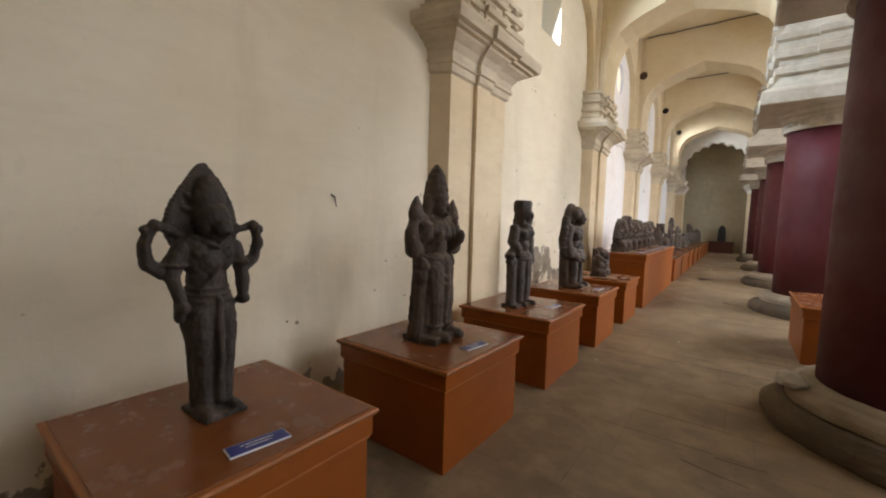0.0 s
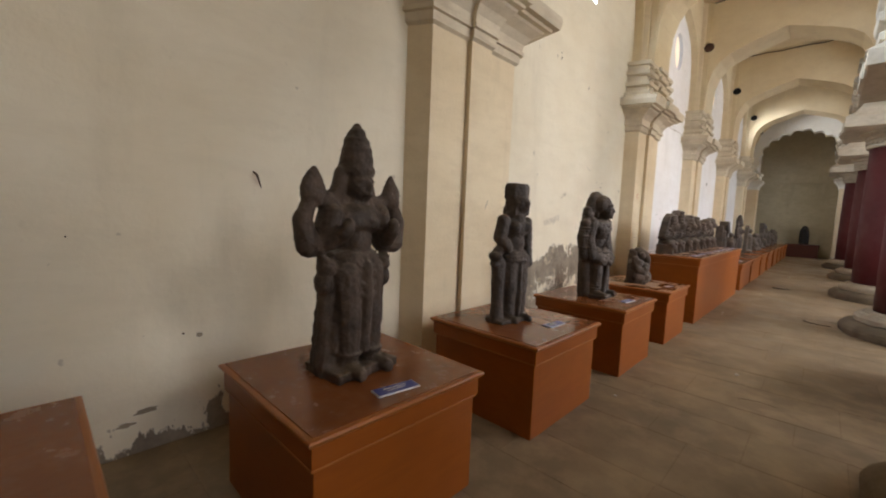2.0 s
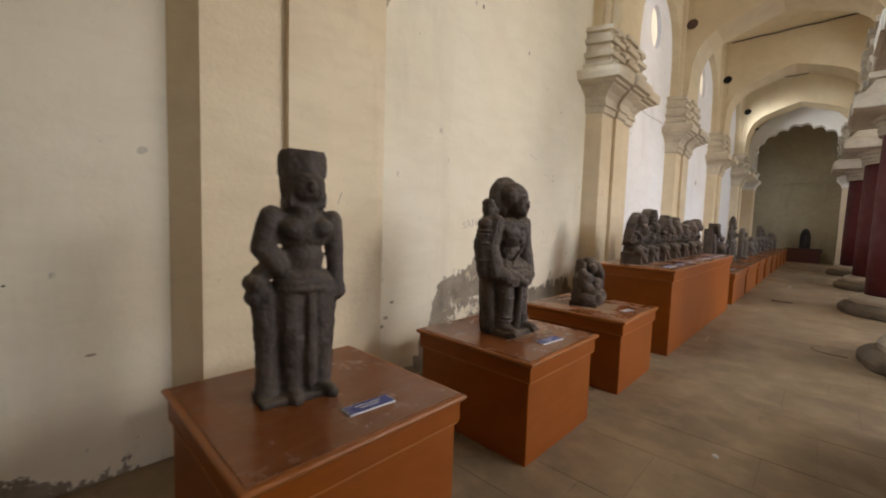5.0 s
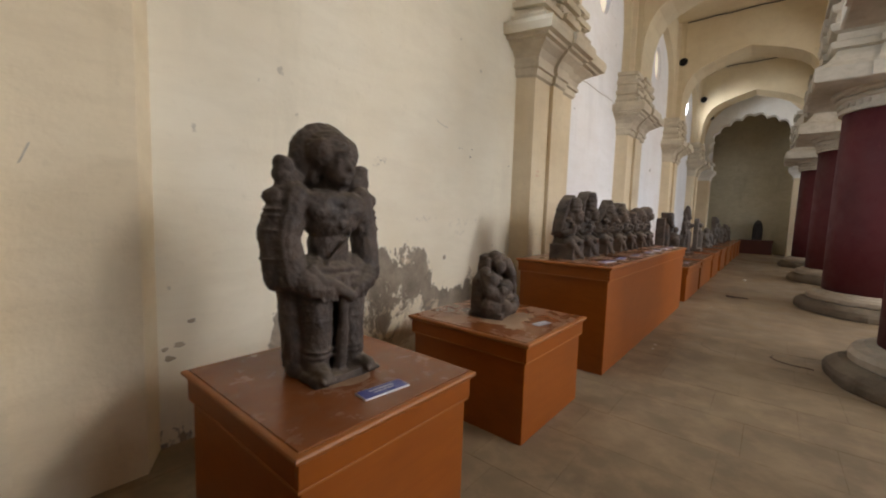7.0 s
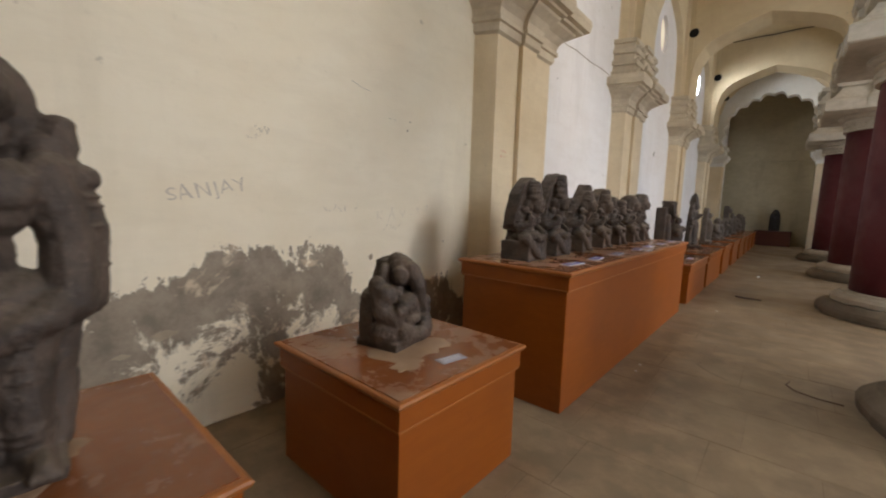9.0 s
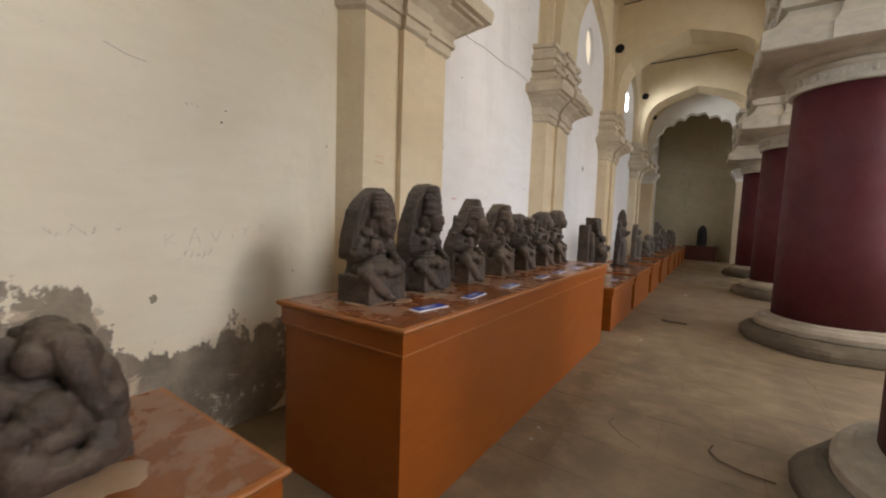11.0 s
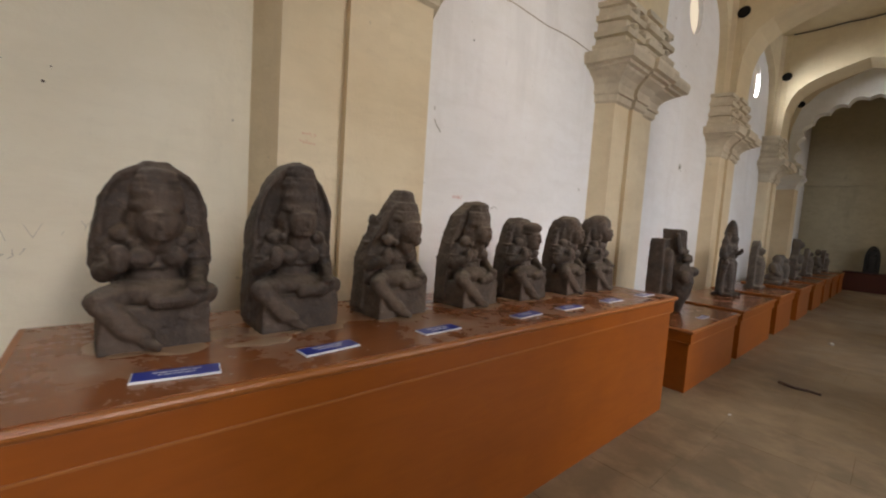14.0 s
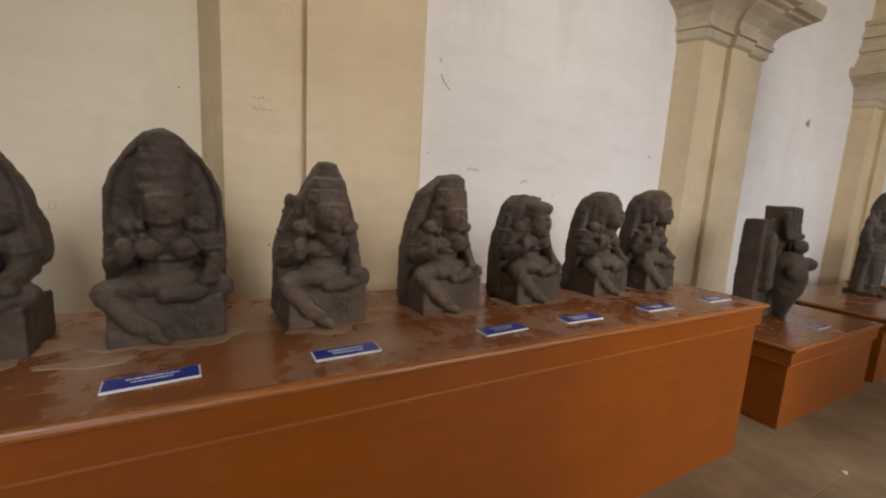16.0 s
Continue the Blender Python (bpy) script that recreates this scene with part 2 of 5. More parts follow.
def paint(name, c0, c1, rough):
    n = Nodes(name, rough, spec=0.5)
    a = n.noise(1.7, 5, 0.6, stretch=(1, 1, 0.5))
    c = n.mix(n.ramp(a, (0.35, 0.0), (0.7, 1.0)), c0, c1)
    scr = n.ramp(n.noise(18, 4, 0.65), (0.66, 0.0), (0.72, 0.35))
    c = n.mix(scr, c, tuple(v * 1.8 + 0.02 for v in c0))
    n.color(c)
    n.roughness(n.ramp(n.noise(5, 4, 0.6), (0.35, rough), (0.7, rough + 0.2)))
    n.bump(n.noise(30, 4, 0.6), 0.12, 0.004)
    return n.mat


RED = paint("dark_red_paint", (0.105, 0.013, 0.017), (0.068, 0.008, 0.011), 0.58)
BASE_STONE = plaster("worn_base_stone", (0.20, 0.155, 0.103), (0.10, 0.078, 0.052), 1.0)
RING_STONE = plaster("pale_base_stone", (0.48, 0.41, 0.31), (0.29, 0.235, 0.165), 1.0)
BLUE = paint("blue_plate_enamel", (0.020, 0.035, 0.26), (0.015, 0.028, 0.21), 0.25)
PLATE_WHITE = paint("white_plate_edge", (0.75, 0.75, 0.76), (0.68, 0.68, 0.68), 0.35)
FADED = paint("faded_plate", (0.40, 0.39, 0.43), (0.26, 0.25, 0.31), 0.4)
# near-black paint for the shade inside the wall sockets
HOLE_SHADE = paint("hollow_shade_paint", (0.012, 0.010, 0.008), (0.008, 0.007, 0.006), 0.9)
RUST = paint("rusty_iron", (0.10, 0.055, 0.035), (0.06, 0.035, 0.022), 0.7)
CABLE = paint("dark_cable", (0.035, 0.03, 0.027), (0.025, 0.02, 0.018), 0.6)
CHALK_RED = paint("red_scrawl", (0.62, 0.16, 0.10), (0.55, 0.13, 0.09), 0.9)
PENCIL = paint("grey_scratch", (0.40, 0.37, 0.31), (0.34, 0.31, 0.26), 0.9)
CLOTH = paint("grimy_white_cloth", (0.62, 0.60, 0.56), (0.45, 0.43, 0.39), 0.9)

# ---- building helpers ----


def part(name, bm, material, parent=None, label="", smooth=False):
    """Link a bmesh as one mesh object, under a thing or a part."""
    bmesh.ops.recalc_face_normals(bm, faces=bm.faces)
    me = bpy.data.meshes.new(name)
    bm.to_mesh(me)
    bm.free()
    me.materials.append(material)
    if smooth:
        me.polygons.foreach_set("use_smooth", [True] * len(me.polygons))
    ob = new(name, me)
    if parent:
        ob.parent = parent
    if label:
        ob["label"] = label
    return ob


def box(bm, x0, x1, y0, y1, z0, z1, bevel=0.0):
    vs = [bm.verts.new((x, y, z)) for z in (z0, z1) for x, y in ((x0, y0), (x1, y0), (x1, y1), (x0, y1))]
    fs = [bm.faces.new([vs[i] for i in q]) for q in
          ((3, 2, 1, 0), (4, 5, 6, 7), (0, 1, 5, 4), (1, 2, 6, 5), (2, 3, 7, 6), (3, 0, 4, 7))]
    if bevel:
        es = {e for f in fs for e in f.edges}
        bmesh.ops.bevel(bm, geom=list(es), offset=bevel, segments=2, affect='EDGES', profile=0.5)


def loft(bm, rings, close=True):
    """Skin between rings of equal point count; ends are capped."""
    vr = [[bm.verts.new(p) for p in r] for r in rings]
    k = len(vr[0])
    for a, b in zip(vr, vr[1:]):
        for i in range(k if close else k - 1):
            j = (i + 1) % k
            bm.faces.new((a[i], a[j], b[j], b[i]))
    if close:
        bm.faces.new(list(reversed(vr[0])))
        bm.faces.new(vr[-1])


def lathe(bm, cx, cy, profile, seg=48):
    loft(bm, [[(cx + r * math.cos(2 * math.pi * i / seg), cy + r * math.sin(2 * math.pi * i / seg), z) for i in range(seg)]
              for r, z in profile])


def arch_curve(x0, x1, zs, za, steps=9):
    """A low pointed arch of the palace's kind, from one springing to the other."""
    half = [(0, 0), (0.007, 0.22), (0.025, 0.42), (0.08, 0.58), (0.17, 0.70), (0.30, 0.785), (0.5, 0.86), (0.75, 0.935), (1, 1)]
    mid = (x0 + x1) / 2
    left = [(x0 + (mid - x0) * u, zs + (za - zs) * v) for u, v in half]
    right = [(x1 - (x1 - mid) * u, zs + (za - zs) * v) for u, v in half]
    return left + list(reversed(right[:-1]))


def cusped(curve, bulge, per=6):
    """The same curve with a row of small lobes along it."""
    pts = [Vector((a, 0, b)) for a, b in curve]
    lengths = [0]
    for a, b in zip(pts, pts[1:]):
        lengths.append(lengths[-1] + (b - a).length)

    def at(s):
        for i in range(1, len(pts)):
            if s <= lengths[i] + 1e-9:
                f = (s - lengths[i - 1]) / max(1e-9, lengths[i] - lengths[i - 1])
                return pts[i - 1].lerp(pts[i], f)
        return pts[-1]
    lobes, out = 12, []
    for i in range(lobes):
        a, b = at(lengths[-1] * i / lobes), at(lengths[-1] * (i + 1) / lobes)
        d = b - a
        nrm = Vector((-d.z, 0, d.x)).normalized()
        for k in range(per):
            f = k / per
            q = a.lerp(b, f) + nrm * bulge * math.sin(math.pi * f)
            out.append((q.x, q.z))
    out.append((pts[-1].x, pts[-1].z))
    return out


def arch_wall(bm, inner, outer, d0, d1, swap=False):
    """Masonry between two curves of equal point count, d0 to d1 thick. swap: the curves lie along y instead of x."""
    def p(q, d):
        return (d, q[0], q[1]) if swap else (q[0], d, q[1])
    rows = [[bm.verts.new(p(q, d)) for q in c] for c in (inner, outer) for d in (d0, d1)]
    i0, i1, o0, o1 = rows
    for k in range(len(inner) - 1):
        for a, b in ((i0, o0), (o0, o1), (o1, i1), (i1, i0)):
            bm.faces.new((a[k], a[k + 1], b[k + 1], b[k]))
    for k in (0, -1):
        bm.faces.new((i0[k], o0[k], o1[k], i1[k]))


def up_to(curve, z):
    return [(a, z) for a, b in curve]


def pole(bm, a, b, r0, r1=None, seg=8):
    """A thin round bar from a to b."""
    a, b = Vector(a), Vector(b)
    r1 = r0 if r1 is None else r1
    q = (b - a).to_track_quat("Z", "Y").to_matrix()
    loft(bm, [[tuple(c + q @ Vector((r * math.cos(2 * math.pi * i / seg), r * math.sin(2 * math.pi * i / seg), 0))) for i in range(seg)]
              for c, r in ((a, r0), (b, r1))])



def tube(bm, pts, r0, r1=None, seg=7):
    """One bent round bar through the points."""
    pts = [Vector(p) for p in pts]
    r1 = r0 if r1 is None else r1
    rings = []
    for i, p in enumerate(pts):
        d = (pts[min(i + 1, len(pts) - 1)] - pts[max(i - 1, 0)]).normalized()
        side = d.cross(Vector((0.13, 0.29, 0.95))).normalized()
        up = side.cross(d)
        r = r0 + (r1 - r0) * i / (len(pts) - 1)
        rings.append([tuple(p + side * r * math.cos(2 * math.pi * k / seg) + up * r * math.sin(2 * math.pi * k / seg)) for k in range(seg)])
    loft(bm, rings)


# ---- the large structure ----
W = -2.72          # face of the inner wall
TOP = 6.4          # ceiling
PIERS = [(-0.95, 0.52), (3.64, 0.575), (8.44, 0.52), (12.18, 0.50), (16.2, 0.48), (20.2, 0.48)]
END_ARCH = 21.6
END_WALL = 26.3

bm = bmesh.new()
box(bm, W - 0.6, 9.5, -5.6, END_WALL + 0.4, -0.25, -0.0018)
tagged(part("floor", bm, JOINT), "dusty beige stone slab floor with dark joints", "floor", kind="structure")

bm = bmesh.new()
box(bm, W - 0.6, COURT_X + 0.5, -5.6, END_WALL + 0.4, TOP, TOP + 0.25)
tagged(part("ceiling", bm, ARCH), "flat plastered ceiling painted ochre cream", "ceiling", kind="structure")


def ring_panel(bm, y0, y1, z0, z1, cy, cz, ry, rz, x0, x1, square, seg=32):
    """A piece of wall with an oval or square opening through it."""
    def rim(i):
        a = 2 * math.pi * i / seg
        c, s = math.cos(a), math.sin(a)
        k = 1 / max(abs(c), abs(s))
        hole = (cy + ry * c * (k if square else 1), cz + rz * s * (k if square else 1))
        ux, uz = c * k, s * k
        edge = (cy + ux * ((y1 - cy) if ux > 0 else (cy - y0)), cz + uz * ((z1 - cz) if uz > 0 else (cz - z0)))
        return hole, edge
    pts = [rim(i) for i in range(seg)]
    hole, edge = [p[0] for p in pts], [p[1] for p in pts]
    arch_wall(bm, hole + hole[:1], edge + edge[:1], x0, x1, swap=True)


WALL_BAYS = [(-5.6, 3.64, 0), (3.64, 8.44, 1), (8.44, 12.18, 2), (12.18, 16.2, 3), (16.2, 20.2, 4), (20.2, END_WALL + 0.4, 5)]
for b0, b1, i in WALL_BAYS:
    bm = bmesh.new()
    mid = (b0 + b1) / 2
    box(bm, W - 0.55, W, b0, b1, -0.05, 4.1)
    if i in (0, 5):
        box(bm, W - 0.55, W, b0, b1, 4.1, TOP)
    elif i == 1:
        ring_panel(bm, b0, b1, 4.1, TOP, 6.02, 4.9, 0.38, 0.55, W - 0.55, W, True)
    else:
        ring_panel(bm, b0, b1, 4.1, TOP, mid + 0.22, 5.0, 0.29, 0.37, W - 0.07, W, False)
    tagged(part("wall_west_%d" % (i + 1), bm, WALL if i < 2 else WHITE_WALL),
           "cream lime-washed plaster wall, peeling low down" if i < 2 else "white lime-washed plaster wall with faint stains",
           "wall", kind="structure")

bm = bmesh.new()
box(bm, W - 0.6, COURT_X + 0.5, -6.1, -5.6, -0.05, TOP + 0.2)
tagged(part("wall_south", bm, CREAM), "plain cream plaster wall", "wall", kind="structure")

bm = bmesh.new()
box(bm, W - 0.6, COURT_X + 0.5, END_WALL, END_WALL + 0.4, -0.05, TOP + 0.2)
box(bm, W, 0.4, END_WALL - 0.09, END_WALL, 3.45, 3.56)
tagged(part("wall_north", bm, SHADED_WALL), "grey-cream end wall with a ledge, room's shade in its colour", "wall", kind="structure")

# bright sky outside the windows of the inner wall
glow = bpy.data.materials.new("bright_sky")
glow.use_nodes = True
gn = glow.node_tree
gn.nodes.remove(gn.nodes["Principled BSDF"])
em = gn.nodes.new("ShaderNodeEmission")
em.inputs["Color"].default_value, em.inputs["Strength"].default_value = (0.70, 0.84, 1.0, 1), 1.5
gn.links.new(em.outputs["Emission"], gn.nodes["Material Output"].inputs["Surface"])
bm = bmesh.new()
box(bm, W - 4.1, W - 4.0, 2.0, 9.0, 2.0, 12.0)
tagged(part("backdrop", bm, glow), "bright hazy sky outside the windows", "sky", kind="structure")

# added glowing sheet that gives the oval windows their amber brightness
glow_warm = glow.copy()
glow_warm.node_tree.nodes["Emission"].inputs["Color"].default_value = (1.0, 0.84, 0.60, 1)
glow_warm.node_tree.nodes["Emission"].inputs["Strength"].default_value = 1.25
bm = bmesh.new()
box(bm, W - 4.1, W - 4.0, 9.0, 60.0, 2.0, 24.0)
tagged(part("backdrop", bm, glow_warm), "glowing warm sheet added outside the oval windows", "sky", kind="structure")

# courtyard side, added out of view: square piers, open bays cut for the lamps
bm = bmesh.new()
for b0, b1 in ((-5.6, -1.2), (2.4, 3.3), (4.3, 5.6), (9.2, 9.4), (13.0, 13.8), (17.4, 17.6), (20.3, 21.3), (24.1, END_WALL)):
    box(bm, COURT_X, COURT_X + 0.5, b0, b1, -0.05, 5.4)
box(bm, COURT_X, COURT_X + 0.5, -5.6, END_WALL, 5.4, TOP + 0.2)
tagged(part("wall_east", bm, CREAM), "added unseen cream plaster wall with tall openings to the court", "wall", kind="structure")


def pier_ring(yc, hw, z, e, front=0.19):
    s = 0.14
    xf, xs = W + front + e, W + front + 0.045 + e
    h, t = hw + e, s + e * 0.5
    pts = [(W - 0.05, -h - 0.1), (W, -h - 0.1), (xf, -h), (xf, -t), (xs, -t), (xs, t), (xf, t), (xf, h), (W, h + 0.1), (W - 0.05, h + 0.1)]
    return [(x, yc + y, z) for x, y in pts]


CAPITAL = [(2.86, 0.0), (2.88, 0.03), (2.95, 0.035), (2.955, 0.06), (2.99, 0.062), (2.995, 0.045), (3.06, 0.06), (3.12, 0.11), (3.17, 0.19),
           (3.19, 0.20), (3.195, 0.25), (3.22, 0.255), (3.225, 0.31), (3.30, 0.325), (3.345, 0.32), (3.35, 0.20), (3.42, 0.17), (3.46, 0.18),
           (3.47, 0.12), (3.56, 0.10), (3.565, 0.15), (3.62, 0.16), (3.625, 0.10), (3.74, 0.09), (3.745, 0.14), (3.80, 0.15), (3.805, 0.10),
           (3.90, 0.09), (3.905, 0.13), (3.96, 0.13), (3.97, 0.05)]
for i, (yc, hw) in enumerate(PIERS):
    pil = new("pilaster")
    tagged(pil, "cream plaster wall pilaster with a stepped stucco capital", "pilaster", "pilasters along the wall")
    bm = bmesh.new()
    loft(bm, [pier_ring(yc, hw, z, 0) for z in (-0.05, 1.0, 2.0, 2.86)])
    part("shaft", bm, CREAM, pil)
    bm = bmesh.new()
    loft(bm, [pier_ring(yc, hw, z, e) for z, e in CAPITAL])
    # carved knobs in the upper stage
    for k in range(5):
        y = yc + (k - 2) * hw * 0.46
        for z in (3.52, 3.69, 3.86):
            bmesh.ops.create_uvsphere(bm, u_segments=8, v_segments=6, radius=0.055,
                                      matrix=Matrix.Translation((W + 0.30, y, z)) @ Matrix.Diagonal((1, 1.3, 0.7, 1)))
    part("capital", bm, CARVED, pil)
    bm = bmesh.new()
    loft(bm, [pier_ring(yc, hw - 0.06, z, 0) for z in (3.97, 5.0, TOP)])
    part("upper_shaft", bm, CREAM, pil)

# cross arches from the pilasters to the columns, and the blind arches along the wall
SPRING, APEX = 3.95, 5.52
for i, (yc, hw) in enumerate(PIERS):
    span = tagged(new("cross_arch"), "ochre-cream pointed plaster arch across the aisle", "arch", "cross arches of the aisle")
    bm = bmesh.new()
    wide = arch_curve(-2.42, 0.30, SPRING, APEX)
    arch_wall(bm, wide, up_to(wide, TOP), yc - 0.40, yc + 0.40)
    part("arch_wall", bm, ARCH, span)
    for name, x0, x1, z0 in (("wall_abutment", W, -2.426, SPRING), ("column_abutment", 0.306, 1.5, 4.62)):
        bm = bmesh.new()
        box(bm, x0, x1, yc - 0.397, yc + 0.397, z0, TOP)
        part(name, bm, ARCH, span)
    # square socket holes beside the arch, drawn as discs with the shade painted
    if i in (3, 4, 5):
        bm = bmesh.new()
        z, x = 5.40, -2.43
        lathe(bm, 0, 0, [(0.085, 0.0), (0.10, 0.02), (0.075, 0.035)], 14)
        ob = part("socket_hole", bm, HOLE_SHADE if i != 3 else RUST)
        ob.matrix_world = pose(x, yc - 0.40, z, 90, 0, 0)
        tagged(ob, "dark socket in the arch plaster, its hollow painted as a disc", "wall socket", "sockets beside the arches")
bm = bmesh.new()
lathe(bm, 0, 0, [(0.07, 0.0), (0.085, 0.02), (0.06, 0.035)], 14)
ob = part("socket_hole", bm, HOLE_SHADE)
ob.matrix_world = pose(-2.38, END_ARCH + 0.01, 5.16, 90, 0, 0)
tagged(ob, "dark socket in the arch plaster, its hollow painted as a disc", "wall socket", "sockets beside the arches")
for (y0, h0), (y1, h1) in zip(PIERS, PIERS[1:]):
    bm = bmesh.new()
    c = arch_curve(y0 + h0 + 0.02, y1 - h1 - 0.02, 4.0, 5.95)
    arch_wall(bm, c, up_to(c, TOP), W - 0.03, W + 0.13, swap=True)
    tagged(part("wall_arch", bm, ARCH), "shallow blind plaster arch on the wall", "arch", "blind arches of the wall")

# ---- columns ----
COLS = [(0.98, 3.64), (0.98, 8.44), (0.90, 12.2), (0.90, 16.2), (0.77, 20.2), (0.98, -0.95)]


def square_ring(h, z, notch):
    a, b = h, h * 0.42
    n = notch
    pts = [(-a, -a), (-b, -a), (-b, -a - n), (b, -a - n), (b, -a), (a, -a), (a, -b), (a + n, -b), (a + n, b), (a, b), (a, a),
           (b, a), (b, a + n), (-b, a + n), (-b, a), (-a, a), (-a, b), (-a - n, b), (-a - n, -b), (-a, -b)]
    return [(x, y, z) for x, y in pts]


def column():
    col = new("column")
    bm = bmesh.new()
    lathe(bm, 0, 0, [(0.84, -0.02), (0.86, 0.02), (0.86, 0.07), (0.845, 0.11), (0.81, 0.15), (0.78, 0.175), (0.745, 0.18)], 72)
    for v in bm.verts:
        a = noise.noise(v.co * 2.3)
        b = noise.noise(v.co * 6.5 + Vector((8, 2, 5)))
        v.co.x *= 1 + 0.045 * a + 0.022 * b
        v.co.y *= 1 + 0.045 * a + 0.022 * b
        v.co.z += 0.016 * noise.noise(v.co * 5 + Vector((3, 1, 7)))
    part("base", bm, BASE_STONE, col, "worn grey-beige round stone base")
    bm = bmesh.new()
    lathe(bm, 0, 0, [(0.70, 0.17), (0.735, 0.19), (0.74, 0.245), (0.715, 0.285), (0.665, 0.295), (0.65, 0.315), (0.60, 0.325), (0.56, 0.325)], 72)
    for v in bm.verts:
        a = noise.noise(v.co * 3.1 + Vector((5, 5, 5)))
        v.co.x *= 1 + 0.022 * a
        v.co.y *= 1 + 0.022 * a
        v.co.z += 0.008 * noise.noise(v.co * 7)
    part("base_ring", bm, RING_STONE, col, "paler lime-washed stone ring under the shaft")
    bm = bmesh.new()
    lathe(bm, 0, 0, [(0.575, 0.31), (0.572, 1.2), (0.562, 2.1), (0.55, 2.93)], 64)
    part("shaft", bm, RED, col, "smooth shaft painted dark red", True)
    bm = bmesh.new()
    lathe(bm, 0, 0, [(0.555, 2.925), (0.60, 2.93), (0.61, 2.96), (0.59, 2.98), (0.60, 3.08), (0.63, 3.10), (0.64, 3.13), (0.62, 3.15),
                     (0.66, 3.16), (0.70, 3.19), (0.70, 3.23)], 56)
    for k in range(40):
        a = 2 * math.pi * k / 40
        bmesh.ops.create_uvsphere(bm, u_segments=6, v_segments=5, radius=0.032,
                                  matrix=Matrix.Translation((0.595 * math.cos(a), 0.595 * math.sin(a), 3.03)) @ Matrix.Diagonal((1, 1, 1.3, 1)))
    part("collar", bm, DINGY, col, "carved white stucco collar")
    bm = bmesh.new()
    loft(bm, [square_ring(h, z, n) for h, z, n in
              ((0.93, 3.23, 0.0), (0.95, 3.245, 0.02), (0.95, 3.42, 0.02), (0.92, 3.45, 0.02), (0.84, 3.50, 0.03), (0.76, 3.62, 0.05),
               (0.73, 3.68, 0.05), (0.80, 3.70, 0.05), (0.81, 3.78, 0.05), (0.75, 3.81, 0.05), (0.75, 3.90, 0.05), (0.82, 3.93, 0.05),
               (0.84, 4.02, 0.05), (0.78, 4.05, 0.05), (0.78, 4.16, 0.05), (0.83, 4.19, 0.05), (0.84, 4.27, 0.05), (0.76, 4.30, 0.05),
               (0.70, 4.50, 0.05), (0.80, 4.53, 0.05), (0.80, 4.62, 0.05))])
    part("capital", bm, DINGY, col, "stepped square stucco capital")
    return tagged(col, "massive round dark red column with stucco capital", "column", "columns of the aisle")


first = column()
first.matrix_world = Matrix.Translation((COLS[0][0], COLS[0][1], 0))
for x, y in COLS[1:]:
    copy_thing(first, Matrix.Translation((x, y, 0)))

# walls above the columns
cols_y = sorted(COLS, key=lambda c: c[1])
for (xa, ya), (xb, yb) in zip(cols_y, cols_y[1:]):
    bm = bmesh.new()
    c = arch_curve(ya + 0.62, yb - 0.62, 4.62, 5.9)
    arch_wall(bm, c, up_to(c, TOP), 0.45, 1.4, swap=True)
    tagged(part("arcade_arch", bm, ARCH), "cream plaster arch between the columns", "arch", "arches of the arcade")

# ---- the white cusped arch and the dim room behind it ----
bm = bmesh.new()
inner = cusped(arch_curve(-2.28, 0.06, 3.55, 5.12), 0.115)
outer = cusped(arch_curve(-2.56, 0.36, 3.55, 5.85), 0.0)
arch_wall(bm, inner, outer, END_ARCH, END_ARCH + 0.35)
tagged(part("cusped_arch", bm, STUCCO), "white stucco arch with scalloped lobes", "arch")
bm = bmesh.new()
c = arch_curve(-2.54, 0.34, 3.55, 5.83)
arch_wall(bm, c, up_to(c, TOP), END_ARCH + 0.01, END_ARCH + 0.4)
box(bm, W, -2.546, END_ARCH + 0.013, END_ARCH + 0.4, 3.55, TOP)
box(bm, 0.346, 1.2, END_ARCH + 0.013, END_ARCH + 0.4, -0.05, TOP)
box(bm, 0.34, 0.66, 24.6, END_WALL, -0.05, TOP)
box(bm, 0.34, 0.66, END_ARCH + 0.4, 24.6, 4.2, TOP)
tagged(part("wall_end_arch", bm, ARCH), "ochre-cream wall round the scalloped arch", "wall", kind="structure")
for x0, x1 in ((W, -2.28), (0.11, 0.42)):
    pil = tagged(new("arch_pier"), "slim cream pier carrying the scalloped arch", "pier", "piers of the end arch")
    xm, hx = (x0 + x1) / 2, (x1 - x0) / 2

    def sq(z, e, xm=xm, hx=hx):
        return [(xm - hx - e, END_ARCH - 0.10 - e, z), (xm + hx + e, END_ARCH - 0.10 - e, z), (xm + hx + e, END_ARCH + 0.45, z), (xm - hx - e, END_ARCH + 0.45, z)]
    bm = bmesh.new()
    loft(bm, [sq(z, e) for z, e in ((-0.02, 0), (2.85, 0))])
    part("shaft", bm, CREAM, pil)
    bm = bmesh.new()
    loft(bm, [sq(z, e) for z, e in ((2.85, 0.02), (2.95, 0.03), (3.05, 0.1), (3.12, 0.16), (3.2, 0.16), (3.22, 0.06), (3.4, 0.05), (3.42, 0.1), (3.5, 0.1), (3.55, 0.02))])
    part("capital", bm, STUCCO, pil)

# ---- plinths ----


